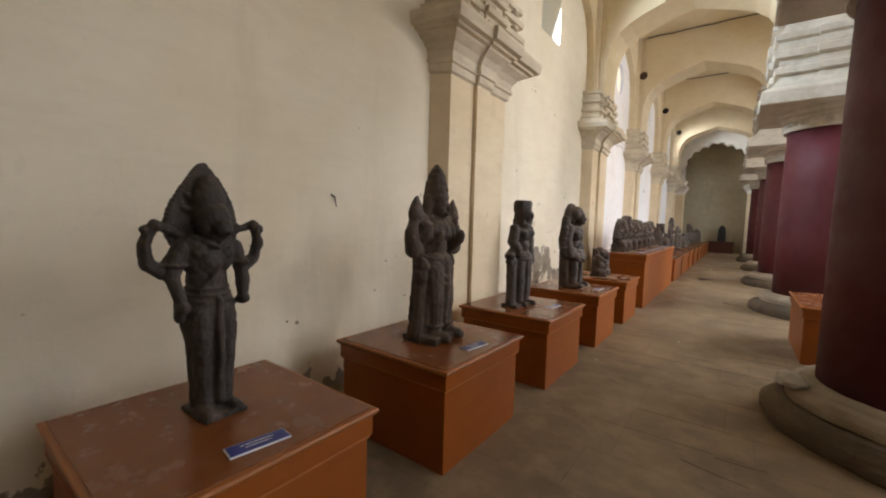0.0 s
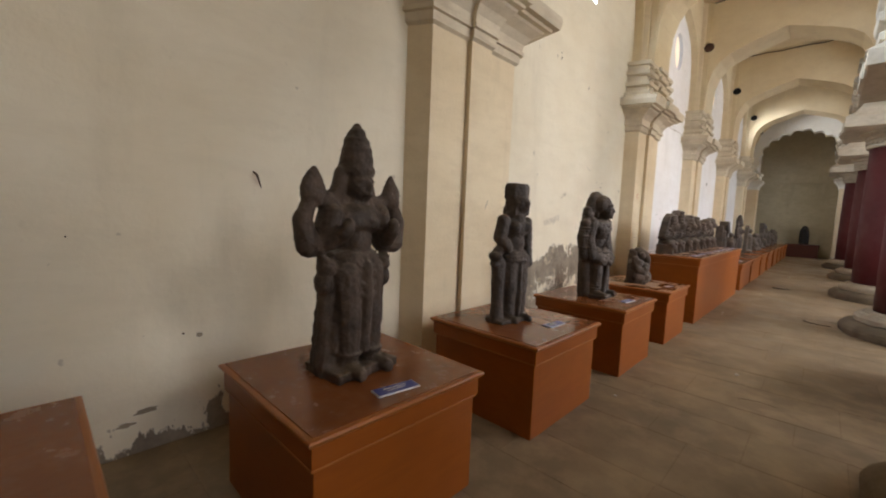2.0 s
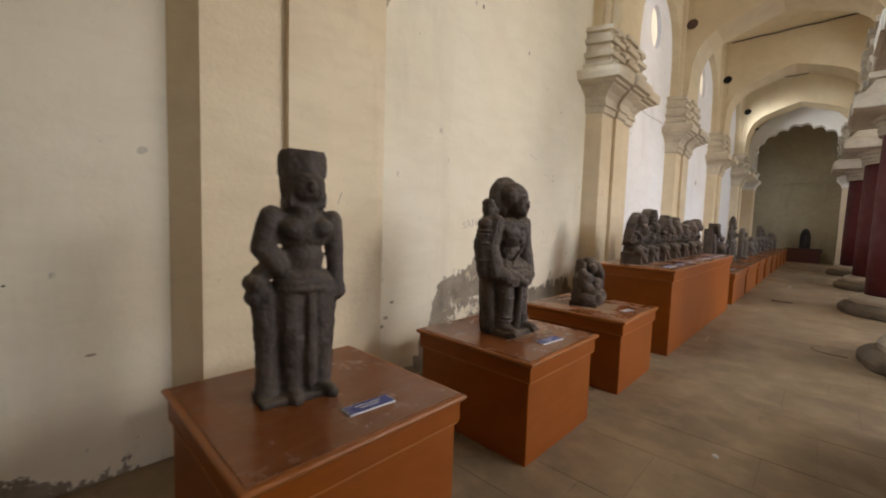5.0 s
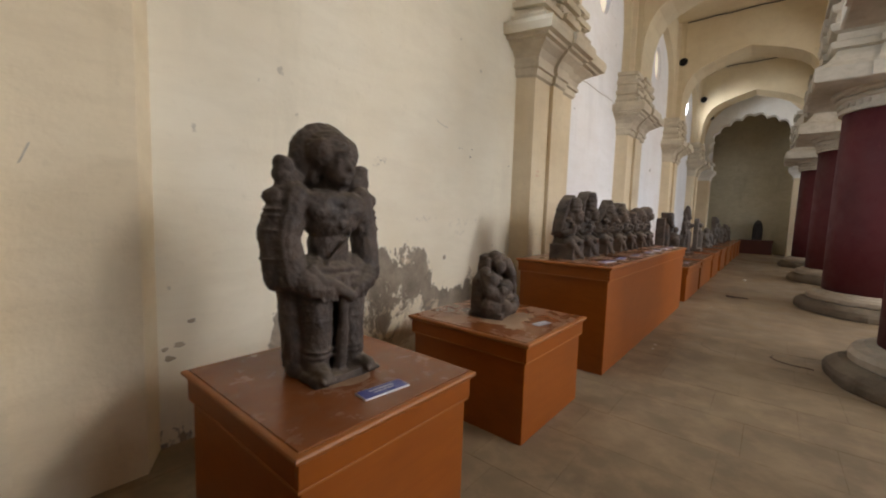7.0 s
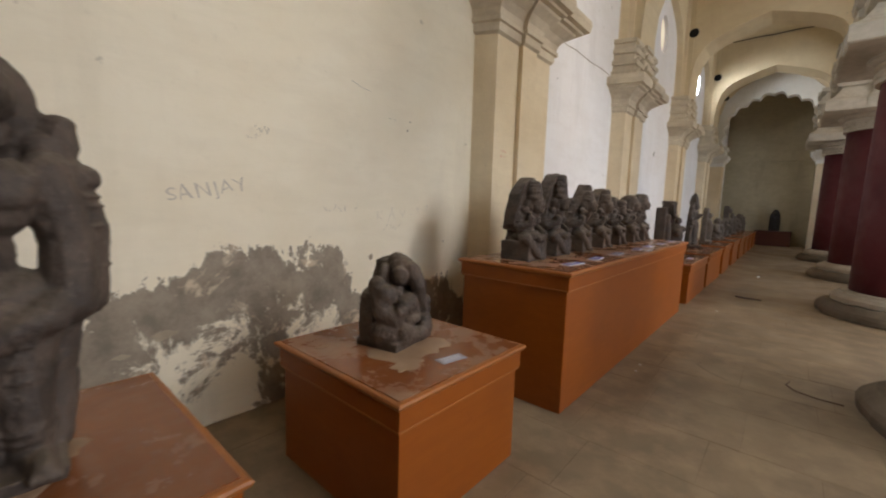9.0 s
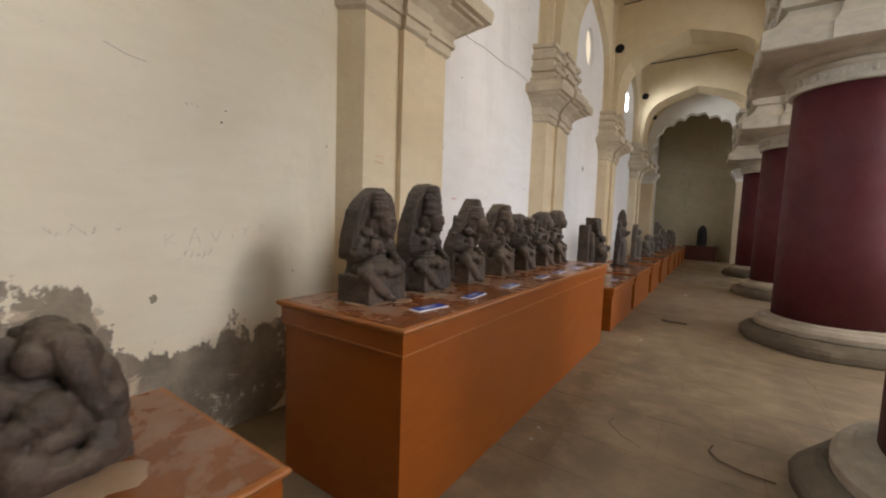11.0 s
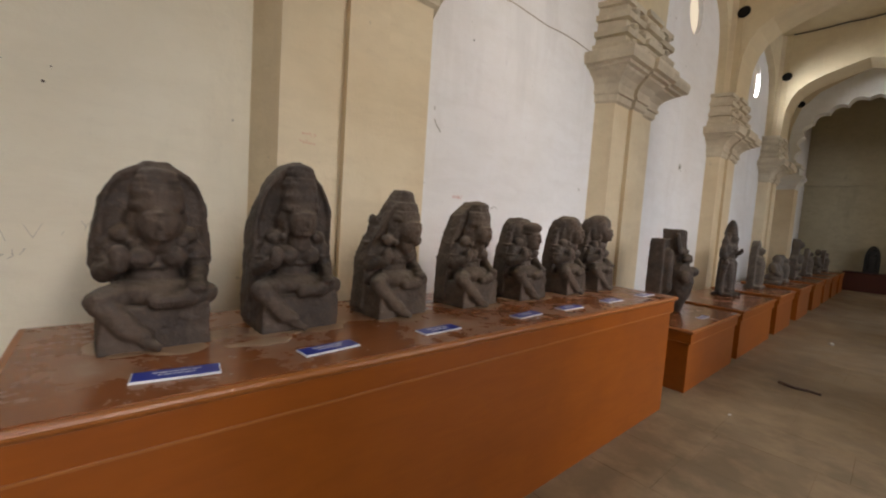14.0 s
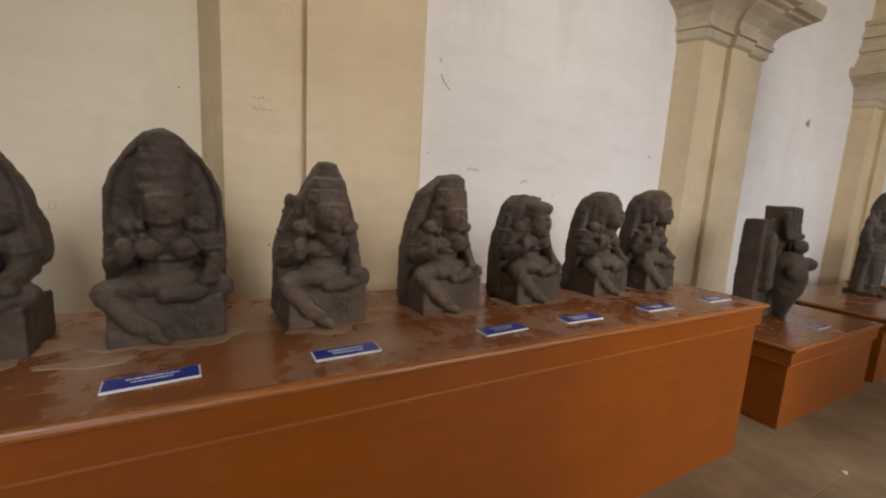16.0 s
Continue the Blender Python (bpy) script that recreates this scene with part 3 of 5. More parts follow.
def plinth(y0, y1, h, x1=-1.285, depth=0.90, mats=None, label="", top_label="dusty varnished top with worn moulded edge"):
    body_m, top_m, edge_m = mats or (LAMINATE, LAMINATE_TOP, EDGE)
    x0 = x1 - depth
    o = 0.035
    th = new("plinth")
    th.location = ((x0 + x1) / 2, (y0 + y1) / 2, 0)
    cx, cy = (x0 + x1) / 2, (y0 + y1) / 2
    a, b = depth / 2, (y1 - y0) / 2
    bm = bmesh.new()
    box(bm, -a + o, a - o, -b + o, b - o, 0.0, h - 0.03, 0.003)
    part("body", bm, body_m, th)
    # frieze boards under the top
    f = h - 0.115
    for q in ((a - o, a - o + 0.016, -b + o - 0.016, b - o + 0.016), (-a + o - 0.016, -a + o, -b + o - 0.016, b - o + 0.016),
              (-a + o, a - o, -b + o - 0.016, -b + o), (-a + o, a - o, b - o, b - o + 0.016)):
        bm = bmesh.new()
        box(bm, *q, f, h - 0.03, 0.003)
        part("frieze_board", bm, body_m, th)
    for q in ((a - o, a - o + 0.019, -b + o - 0.019, b - o), (-a + o, a - o, -b + o - 0.019, -b + o)):
        bm = bmesh.new()
        box(bm, *q, f - 0.005, f + 0.003, 0.001)
        part("frieze_bead", bm, edge_m, th, "thin worn bead under the frieze")
    bm = bmesh.new()
    loft(bm, [[(-a + i, -b + i, z), (a - i, -b + i, z), (a - i, b - i, z), (-a + i, b - i, z)]
              for i, z in ((0.022, h - 0.03), (0.012, h - 0.029), (0.002, h - 0.018), (0.0, h - 0.010), (0.003, h - 0.003), (0.010, h))])
    part("edging", bm, edge_m, th, "worn moulded wooden edging")
    bm = bmesh.new()
    box(bm, -a + 0.024, a - 0.024, -b + 0.024, b - 0.024, h - 0.02, h + 0.0035)
    part("top", bm, top_m, th, top_label)
    tagged(th, label or "square orange-brown laminate museum plinth", "plinth", "plinths along the wall")
    return th


BOX_H = 0.595
plinth(0.0, 0.905, BOX_H)
plinth(1.39, 2.31, BOX_H)
plinth(2.815, 3.73, BOX_H)
plinth(4.255, 5.115, BOX_H)
plinth(5.60, 6.465, BOX_H, mats=(LAMINATE, DUSTY_TOP, EDGE), label="square orange-brown laminate plinth, top dusty and smeared")
plinth(6.955, 10.545, 0.90, -1.28, 0.86, (LAMINATE, DUSTY_TOP, EDGE), label="long high orange-brown laminate plinth with dusty top")
plinth(11.0, 12.52, 0.56, label="wide low orange-brown laminate plinth")
plinth(12.68, 14.42, 0.57, label="wide low orange-brown laminate plinth")
for y0, y1 in ((14.72, 16.0), (16.55, 17.9), (18.4, 19.8), (20.2, 21.4), (21.8, 23.1), (23.5, 24.6)):
    plinth(y0, y1, 0.58)
th = plinth(25.3, 26.15, 0.60, -0.22, 1.2, (DARK_WOOD, DARK_WOOD, DARK_WOOD), "dark red-brown plinth at the end wall", "dark top")
plinth(5.15, 6.4, 0.60, 1.33, 0.88, label="brown laminate plinth standing between the columns")

# ---- name plates ----


def name_plate(x, y, z, w=0.205, d=0.072, rz=0.0, words="", worn=False):
    th = new("name_plate")
    t0 = 0.003 if worn else 0.006
    bm = bmesh.new()
    box(bm, -d / 2, d / 2, -w / 2, w / 2, 0.0, t0, 0.001)
    part("plate", bm, FADED if worn else PLATE_WHITE, th, "worn grey plate" if worn else "white plastic plate")
    bm = bmesh.new()
    box(bm, -d / 2 + 0.004, d / 2 - 0.005, -w / 2 + 0.004, w / 2 - 0.004, t0, t0 + 0.001)
    part("face", bm, FADED if worn else BLUE, th, "faded face" if worn else "blue face")
    bm = bmesh.new()
    rows = ((-0.012, 0.055, 0.007),) if words else ((-0.012, 0.055, 0.007), (0.006, 0.045, 0.006))
    for cx, half, t in rows:
        y0 = -half
        k = 0
        while y0 < half:
            step = 0.006 + 0.006 * ((k * 7 + int(w * 1000)) % 3)
            box(bm, cx - t / 2, cx + t / 2, y0, min(half, y0 + step), t0 + 0.001, t0 + 0.0016)
            y0 += step + 0.003
            k += 1
    part("lettering", bm, PLATE_WHITE, th, "white lettering")
    if words:
        cu = bpy.data.curves.new("lettering", 'FONT')
        cu.body, cu.size, cu.align_x, cu.align_y, cu.extrude = words, 0.022, 'CENTER', 'CENTER', 0.0004
        tmp = new("words", cu)
        me = bpy.data.meshes.new_from_object(tmp.evaluated_get(bpy.context.evaluated_depsgraph_get()))
        bpy.data.objects.remove(tmp)
        me.materials.clear()
        me.materials.append(PLATE_WHITE)
        ob = new("lettering", me)
        ob.parent = th
        ob.matrix_local = pose(0.010, 0, t0 + 0.0015, 0, 0, 90)
    th.matrix_world = pose(x, y, z, 0, 0, rz)
    return tagged(th, "small blue name plate with white lettering" if not worn else "small faded name plate, lettering worn off",
                  "name plate", "name plates on the plinths")


Z0, Z1 = BOX_H + 0.0035, 0.9035
name_plate(-1.41, 0.445, Z0, rz=-8)
name_plate(-1.41, 1.855, Z0, rz=-8)
name_plate(-1.475, 3.36, Z0, rz=-4)
name_plate(-1.435, 4.705, Z0, rz=-6)
name_plate(-1.425, 6.045, Z0, 0.14, 0.06, -10, worn=True)
for y, rz, words in ((7.33, -8, ""), (7.765, 6, ""), (8.255, 3, "INDIRANI"), (8.85, 4, ""), (9.26, 0, ""), (9.775, 0, ""), (10.29, 0, "")):
    name_plate(-1.435, y, Z1, rz=rz, words=words)
name_plate(-1.45, 11.8, 0.5635)

# ---- statues ----


class Clay:
    """Gathers rounded lumps and fuses them into one worn stone figure. x is forward, y to the figure's left, z up."""

    def __init__(self):
        self.bm = bmesh.new()

    def ball(self, c, r, rot=(0, 0, 0), sub=3):
        r = r if isinstance(r, tuple) else (r, r, r)
        bmesh.ops.create_icosphere(self.bm, subdivisions=sub, radius=1.0,
                                   matrix=pose(*c, *rot) @ Matrix.Diagonal((*r, 1)))
        return self

    def limb(self, pts, radii, flat=1.0):
        """A chain of tapered round pieces through the points."""
        for (a, b), (r0, r1) in zip(zip(pts, pts[1:]), zip(radii, radii[1:])):
            pole(self.bm, a, b, r0, r1, 12)
            self.ball(a, r0, sub=2)
        self.ball(pts[-1], radii[-1], sub=2)
        return self

    def block(self, c, h, rot=(0, 0, 0), taper=1.0):
        m = pose(*c, *rot)
        loft(self.bm, [[tuple(m @ Vector((sx * h[0] * k, sy * h[1] * k, z))) for sx, sy in ((-1, -1), (1, -1), (1, 1), (-1, 1))]
                       for z, k in ((-h[2], 1.0), (h[2], taper))])
        return self

    def turned(self, c, profile, sx=1.0, sy=1.0, seg=20):
        """A lathe-turned piece; sx and sy squash it."""
        loft(self.bm, [[(c[0] + sx * r * math.cos(2 * math.pi * i / seg), c[1] + sy * r * math.sin(2 * math.pi * i / seg), c[2] + z)
                        for i in range(seg)] for r, z in profile])
        return self

    def slab(self, outline, x0, x1):
        """A flat upright piece with the given outline in y and z."""
        loft(self.bm, [[(x, y, z) for y, z in outline] for x in (x0, x1)])
        return self

    def both(self, fn):
        fn(1)
        fn(-1)
        return self

    def done(self, name, m, material, label, voxel=0.008, rough=0.006, group="", category="statue", seed=0):
        bmesh.ops.recalc_face_normals(self.bm, faces=self.bm.faces)
        me = bpy.data.meshes.new(name)
        self.bm.to_mesh(me)
        self.bm.free()
        tmp = new("clay", me)
        rm = tmp.modifiers.new("fuse", 'REMESH')
        rm.mode, rm.voxel_size = 'VOXEL', voxel
        sm = tmp.modifiers.new("wear", 'SMOOTH')
        sm.factor, sm.iterations = 0.5, 3
        out = bpy.data.meshes.new_from_object(tmp.evaluated_get(bpy.context.evaluated_depsgraph_get()))
        bpy.data.objects.remove(tmp)
        bpy.data.meshes.remove(me)
        nv = len(out.vertices)
        co, no = np.empty(nv * 3, np.float32), np.empty(nv * 3, np.float32)
        out.vertices.foreach_get("co", co)
        out.vertices.foreach_get("normal", no)
        co, no = co.reshape(-1, 3), no.reshape(-1, 3)
        off = Vector((seed * 3.1, seed * 1.7, seed * 0.9))
        d = np.array([noise.noise(Vector(p) * 9 + off) + 0.7 * noise.noise(Vector(p) * 24 + off) + 0.45 * noise.noise(Vector(p) * 55 + off) for p in co.tolist()], np.float32)
        co += no * (d * rough)[:, None]
        co[:, 2] = np.maximum(co[:, 2], 0.0)
        out.vertices.foreach_set("co", co.ravel())
        out.materials.clear()
        out.materials.append(material)
        out.polygons.foreach_set("use_smooth", [True] * len(out.polygons))
        out.name = name
        ob = new(name, out)
        ob.matrix_world = m
        return tagged(ob, label, category, group)


def leaf(w, z0, z1, zw, n=16):
    """A pointed leaf outline, widest at zw."""
    right = []
    for i in range(n + 1):
        t = i / n
        z = z0 + (z1 - z0) * t
        if z < zw:
            k = math.sin(math.pi / 2 * (0.35 + 0.65 * (z - z0) / (zw - z0)))
        else:
            u = (z - zw) / (z1 - zw)
            k = max(0.02, (1 - u) ** 0.75 * (1 + 0.45 * u * (1 - u)))
        right.append((w * k, z))
    return right + [(-y, z) for y, z in reversed(right)]


def dome(w, z0, z1, power=2.4, lean=0.0, n=14):
    """An upright slab outline with a rounded head."""
    right = [(w, z0)]
    zs = z0 + (z1 - z0) * 0.45
    for i in range(n + 1):
        a = math.pi / 2 * i / n
        right.append((w * math.cos(a) ** (2 / power), zs + (z1 - zs) * math.sin(a) ** (2 / power)))
    pts = right + [(-y, z) for y, z in reversed(right[:-1])]
    return [(y + lean * max(0, z - zs), z) for y, z in pts]


def statue_flame_halo():
    c = Clay()
    c.slab([(-0.10, 0), (0.11, 0), (0.10, 0.022), (-0.09, 0.022)], -0.07, 0.12)
    # legs in a long close garment that narrows to the feet
    c.turned((0, 0, 0.0), [(0.075, 0.02), (0.082, 0.12), (0.098, 0.24), (0.118, 0.36), (0.126, 0.42), (0.108, 0.47)], 0.66, 1)
    for s in (-1, 1):
        c.limb([(0.03, s * 0.045, 0.03), (0.035, s * 0.052, 0.22), (0.025, s * 0.058, 0.40)], [0.036, 0.045, 0.058])
        c.limb([(0.03, s * 0.05, 0.025), (0.105, s * 0.07, 0.018)], [0.034, 0.024])
        c.ball((0.055, s * 0.052, 0.245), (0.03, 0.036, 0.04))
        c.limb([(0.0, s * 0.10, 0.42), (-0.01, s * 0.075, 0.2), (-0.01, s * 0.06, 0.03)], [0.018, 0.018, 0.022])
    for z, r in ((0.455, 0.112), (0.48, 0.105), (0.505, 0.098)):
        c.turned((0, 0, z), [(r - 0.012, -0.012), (r, 0), (r - 0.012, 0.012)], 0.76, 1)
    for z in (0.14, 0.20, 0.31):
        c.limb([(0.03, -0.085, z + 0.02), (0.075, 0, z), (0.03, 0.085, z + 0.02)], [0.008, 0.010, 0.008])
    c.limb([(0.075, 0.0, 0.46), (0.085, 0.0, 0.25), (0.07, 0.0, 0.06)], [0.018, 0.018, 0.024])
    c.ball((0.0, 0, 0.54), (0.066, 0.090, 0.09))
    c.ball((0.0, 0, 0.625), (0.074, 0.125, 0.085)).ball((0.0, 0, 0.675), (0.065, 0.14, 0.05))
    c.ball((0.04, -0.05, 0.645), (0.036, 0.05, 0.036)).ball((0.04, 0.05, 0.645), (0.036, 0.05, 0.036))
    c.limb([(0.03, -0.09, 0.71), (0.085, 0, 0.665), (0.03, 0.09, 0.71)], [0.009, 0.010, 0.009])
    c.limb([(0.05, 0.08, 0.68), (0.075, 0.0, 0.58), (0.05, -0.07, 0.50)], [0.007, 0.008, 0.007])
    # maned head in front of a leaf-shaped halo with a toothed rim
    c.ball((0.045, 0, 0.765), (0.07, 0.078, 0.085)).ball((0.10, 0, 0.745), (0.038, 0.045, 0.035))
    c.ball((0.085, -0.03, 0.785), (0.02, 0.016, 0.014)).ball((0.085, 0.03, 0.785), (0.02, 0.016, 0.014))
    c.turned((0.02, 0, 0.83), [(0.075, -0.02), (0.07, 0.03), (0.045, 0.09), (0.02, 0.12)], 0.8, 1)
    edge = leaf(0.150, 0.63, 0.985, 0.745, 20)
    c.slab(edge, -0.045, -0.008)
    for i in range(0, 42):
        y, z = edge[i]
        if z > 0.66:
            c.block((-0.027, y * 1.04 + (0.006 if y > 0 else -0.006), z + 0.003), (0.016, 0.010, 0.0075), (35 if y < 0 else -35, 0, 0))
    for k in range(7):
        a = math.radians(-75 + 25 * k)
        c.limb([(0.0, 0.05 * math.sin(a), 0.79 + 0.05 * math.cos(a)), (0.0, 0.105 * math.sin(a), 0.78 + 0.13 * math.cos(a))], [0.016, 0.009])
    # four arms: the rear pair bent up, the front pair down to the hips
    for s in (-1, 1):
        c.limb([(0, s * 0.115, 0.655), (-0.01, s * 0.185, 0.575), (-0.01, s * 0.245, 0.605), (0.0, s * 0.262, 0.68), (0.01, s * 0.235, 0.745)], [0.034, 0.030, 0.029, 0.024, 0.022])
        c.ball((0.015, s * 0.225, 0.75), (0.028, 0.030, 0.024)).ball((0.01, s * 0.262, 0.735), (0.02, 0.022, 0.02))
        c.limb([(-0.02, s * 0.10, 0.70), (0.0, s * 0.16, 0.735), (0.0, s * 0.225, 0.75)], [0.020, 0.016, 0.018])
        c.limb([(0.01, s * 0.125, 0.66), (0.01, s * 0.165, 0.56), (0.04, s * 0.145, 0.47)], [0.038, 0.032, 0.025])
        c.ball((0.045, s * 0.142, 0.445), (0.036, 0.032, 0.028))
        c.ball((0.01, s * 0.15, 0.60), (0.05, 0.05, 0.014))
    c.limb([(0.03, -0.15, 0.45), (0.02, -0.14, 0.40), (0.0, -0.10, 0.405)], [0.016, 0.018, 0.016])
    return c


def statue_conical_crown(k=1.0):
    c = Clay()
    c.block((0.0, 0, 0.02), (0.13, 0.19, 0.022))
    # flared skirt slab with sashes, legs standing proud of it
    c.slab([(-0.205, 0.0), (0.205, 0.0), (0.19, 0.10), (0.155, 0.42), (0.14, 0.56), (-0.14, 0.56), (-0.155, 0.42), (-0.19, 0.10)], -0.09, 0.015)
    for s in (-1, 1):
        c.limb([(0.045, s * 0.068, 0.05), (0.05, s * 0.072, 0.25), (0.02, s * 0.07, 0.47)], [0.052, 0.062, 0.082])
        c.limb([(0.05, s * 0.07, 0.04), (0.16, s * 0.09, 0.03)], [0.045, 0.032])
        c.turned((0.05, s * 0.07, 0.10), [(0.055, -0.012), (0.066, 0), (0.055, 0.012)])
        # hip knots
        c.ball((0.01, s * 0.175, 0.50), (0.05, 0.045, 0.045)).ball((0.0, s * 0.185, 0.43), (0.05, 0.04, 0.055)).ball((0.01, s * 0.195, 0.53), (0.04, 0.025, 0.02))
        c.limb([(0.0, s * 0.165, 0.42), (-0.02, s * 0.17, 0.2), (-0.03, s * 0.18, 0.05)], [0.035, 0.03, 0.035])
        c.limb([(0.03, s * 0.12, 0.40), (0.02, s * 0.135, 0.12)], [0.018, 0.022])
    c.limb([(0.09, 0.0, 0.50), (0.095, 0.0, 0.30), (0.08, 0.0, 0.12)], [0.03, 0.026, 0.03])
    for z, r in ((0.50, 0.135), (0.53, 0.128), (0.47, 0.14)):
        c.turned((0, 0, z), [(r - 0.012, -0.012), (r, 0), (r - 0.012, 0.012)], 0.78, 1)
    for k in range(9):
        yy = -0.14 + 0.035 * k
        c.limb([(0.012, yy, 0.40), (0.012, yy * 1.25, 0.05)], [0.006, 0.008])
    for z in (0.36, 0.41):
        c.limb([(0.06, -0.12, z + 0.03), (0.105, 0, z), (0.06, 0.12, z + 0.03)], [0.014, 0.018, 0.014])
    c.ball((0, 0, 0.52), (0.10, 0.14, 0.07)).ball((0, 0, 0.61), (0.08, 0.088, 0.10))
    c.ball((0, 0, 0.71), (0.095, 0.155, 0.085)).ball((0.03, -0.06, 0.695), (0.065, 0.06, 0.045)).ball((0.03, 0.06, 0.695), (0.065, 0.06, 0.045))
    c.limb([(0.0, -0.10, 0.785), (0.085, 0, 0.72), (0.0, 0.10, 0.785)], [0.016, 0.018, 0.016])
    # head, side locks and tall crown
    c.ball((-0.02, 0, 0.79), (0.055, 0.15, 0.045)).ball((-0.03, 0, 0.85), (0.045, 0.105, 0.09))
    c.limb([(0, 0, 0.76), (0.01, 0, 0.82)], [0.06, 0.055])
    c.ball((0.025, 0, 0.865), (0.072, 0.068, 0.082)).ball((0.095, 0, 0.86), (0.016, 0.014, 0.026)).ball((0.085, 0, 0.825), (0.02, 0.026, 0.012))
    c.ball((0.078, -0.028, 0.885), (0.016, 0.018, 0.008)).ball((0.078, 0.028, 0.885), (0.016, 0.018, 0.008))
    c.both(lambda s: c.limb([(-0.01, s * 0.075, 0.92), (-0.02, s * 0.10, 0.83), (-0.03, s * 0.14, 0.78)], [0.034, 0.038, 0.04]))
    c.turned((0.0, 0, 0.93), [(0.085, -0.02), (0.09, 0.0), (0.082, 0.03), (0.084, 0.05), (0.074, 0.08), (0.076, 0.095), (0.062, 0.125), (0.062, 0.14),
                             (0.044, 0.165), (0.042, 0.18), (0.022, 0.20), (0.012, 0.215)])
    # rear arms looping up with flaming emblems, front arms at the breast
    for s in (-1, 1):
        c.limb([(-0.01, s * 0.14, 0.735), (-0.01, s * 0.20, 0.60), (0.0, s * 0.275, 0.60), (0.0, s * 0.30, 0.70), (0.0, s * 0.265, 0.78)],
               [0.058, 0.055, 0.055, 0.045, 0.036])
        c.ball((0.0, s * 0.25, 0.805), (0.045, 0.058, 0.05))
        c.turned((0.0, s * 0.245, 0.845), [(0.062, -0.04), (0.066, -0.01), (0.05, 0.03), (0.028, 0.065), (0.010, 0.09)], 0.55, 1)
        c.limb([(-0.01, s * 0.20, 0.80), (-0.02, s * 0.14, 0.775)], [0.035, 0.05])
        c.limb([(0.02, s * 0.155, 0.73), (0.03, s * 0.185, 0.61), (0.11, s * 0.15, 0.66)], [0.050, 0.042, 0.032])
        c.ball((0.12, s * 0.145, 0.68), (0.03, 0.032, 0.042))
        c.turned((0.01, s * 0.162, 0.665), [(0.052, -0.012), (0.062, 0), (0.052, 0.012)])
    return c


def statue_square_head():
    c = Clay()
    c.block((0.0, -0.03, 0.012), (0.085, 0.15, 0.014))
    for s in (-1, 1):
        c.limb([(0.01, s * 0.055 + 0.015, 0.03), (0.015, s * 0.058 + 0.015, 0.22), (0.0, s * 0.06 + 0.01, 0.44)], [0.046, 0.054, 0.07])
        c.limb([(0.02, s * 0.06 + 0.015, 0.025), (0.10, s * 0.07 + 0.02, 0.02)], [0.036, 0.026])
    c.slab([(-0.10, 0.02), (0.10, 0.02), (0.085, 0.45), (-0.085, 0.45)], -0.06, 0.0)
    # supporting block beside the hip, widening at its head
    c.limb([(-0.01, -0.135, 0.0), (-0.01, -0.14, 0.3), (-0.005, -0.155, 0.43)], [0.048, 0.046, 0.052])
    c.ball((0.0, -0.185, 0.475), (0.055, 0.042, 0.04)).ball((0.0, -0.19, 0.42), (0.045, 0.035, 0.03))
    c.limb([(-0.01, -0.165, 0.50), (0.0, -0.10, 0.56)], [0.035, 0.05])
    c.ball((0, 0, 0.47), (0.085, 0.115, 0.075)).ball((0, 0.0, 0.57), (0.07, 0.082, 0.09)).ball((0, 0.0, 0.68), (0.08, 0.12, 0.085))
    c.ball((0.045, -0.055, 0.685), (0.05, 0.05, 0.042)).ball((0.045, 0.055, 0.685), (0.05, 0.05, 0.042))
    for z, r in ((0.475, 0.118), (0.45, 0.122)):
        c.turned((0, 0, z), [(r - 0.01, -0.01), (r, 0), (r - 0.01, 0.01)], 0.76, 1)
    c.ball((0.0, 0, 0.775), (0.07, 0.085, 0.05)).limb([(0.0, 0, 0.74), (0.0, 0, 0.81)], [0.07, 0.07])
    c.turned((-0.005, 0, 0.795), [(0.06, 0.0), (0.088, 0.02), (0.092, 0.06), (0.088, 0.085), (0.097, 0.10), (0.098, 0.175), (0.086, 0.20)], 0.9, 1.0, 7).ball((0.03, 0, 0.85), (0.075, 0.075, 0.075))
    c.ball((0.105, 0, 0.85), (0.014, 0.014, 0.022)).block((0.0, 0, 0.80), (0.065, 0.075, 0.03))
    # one arm hanging, one broken off over the block
    c.limb([(0, 0.115, 0.72), (0.005, 0.132, 0.60), (0.02, 0.138, 0.46), (0.025, 0.14, 0.42)], [0.048, 0.040, 0.030, 0.034])
    c.limb([(0, -0.125, 0.725), (0.0, -0.155, 0.61), (0.03, -0.10, 0.54)], [0.05, 0.048, 0.04])
    c.limb([(0.06, 0.01, 0.45), (0.065, 0.012, 0.2), (0.05, 0.015, 0.06)], [0.02, 0.02, 0.024])
    return c


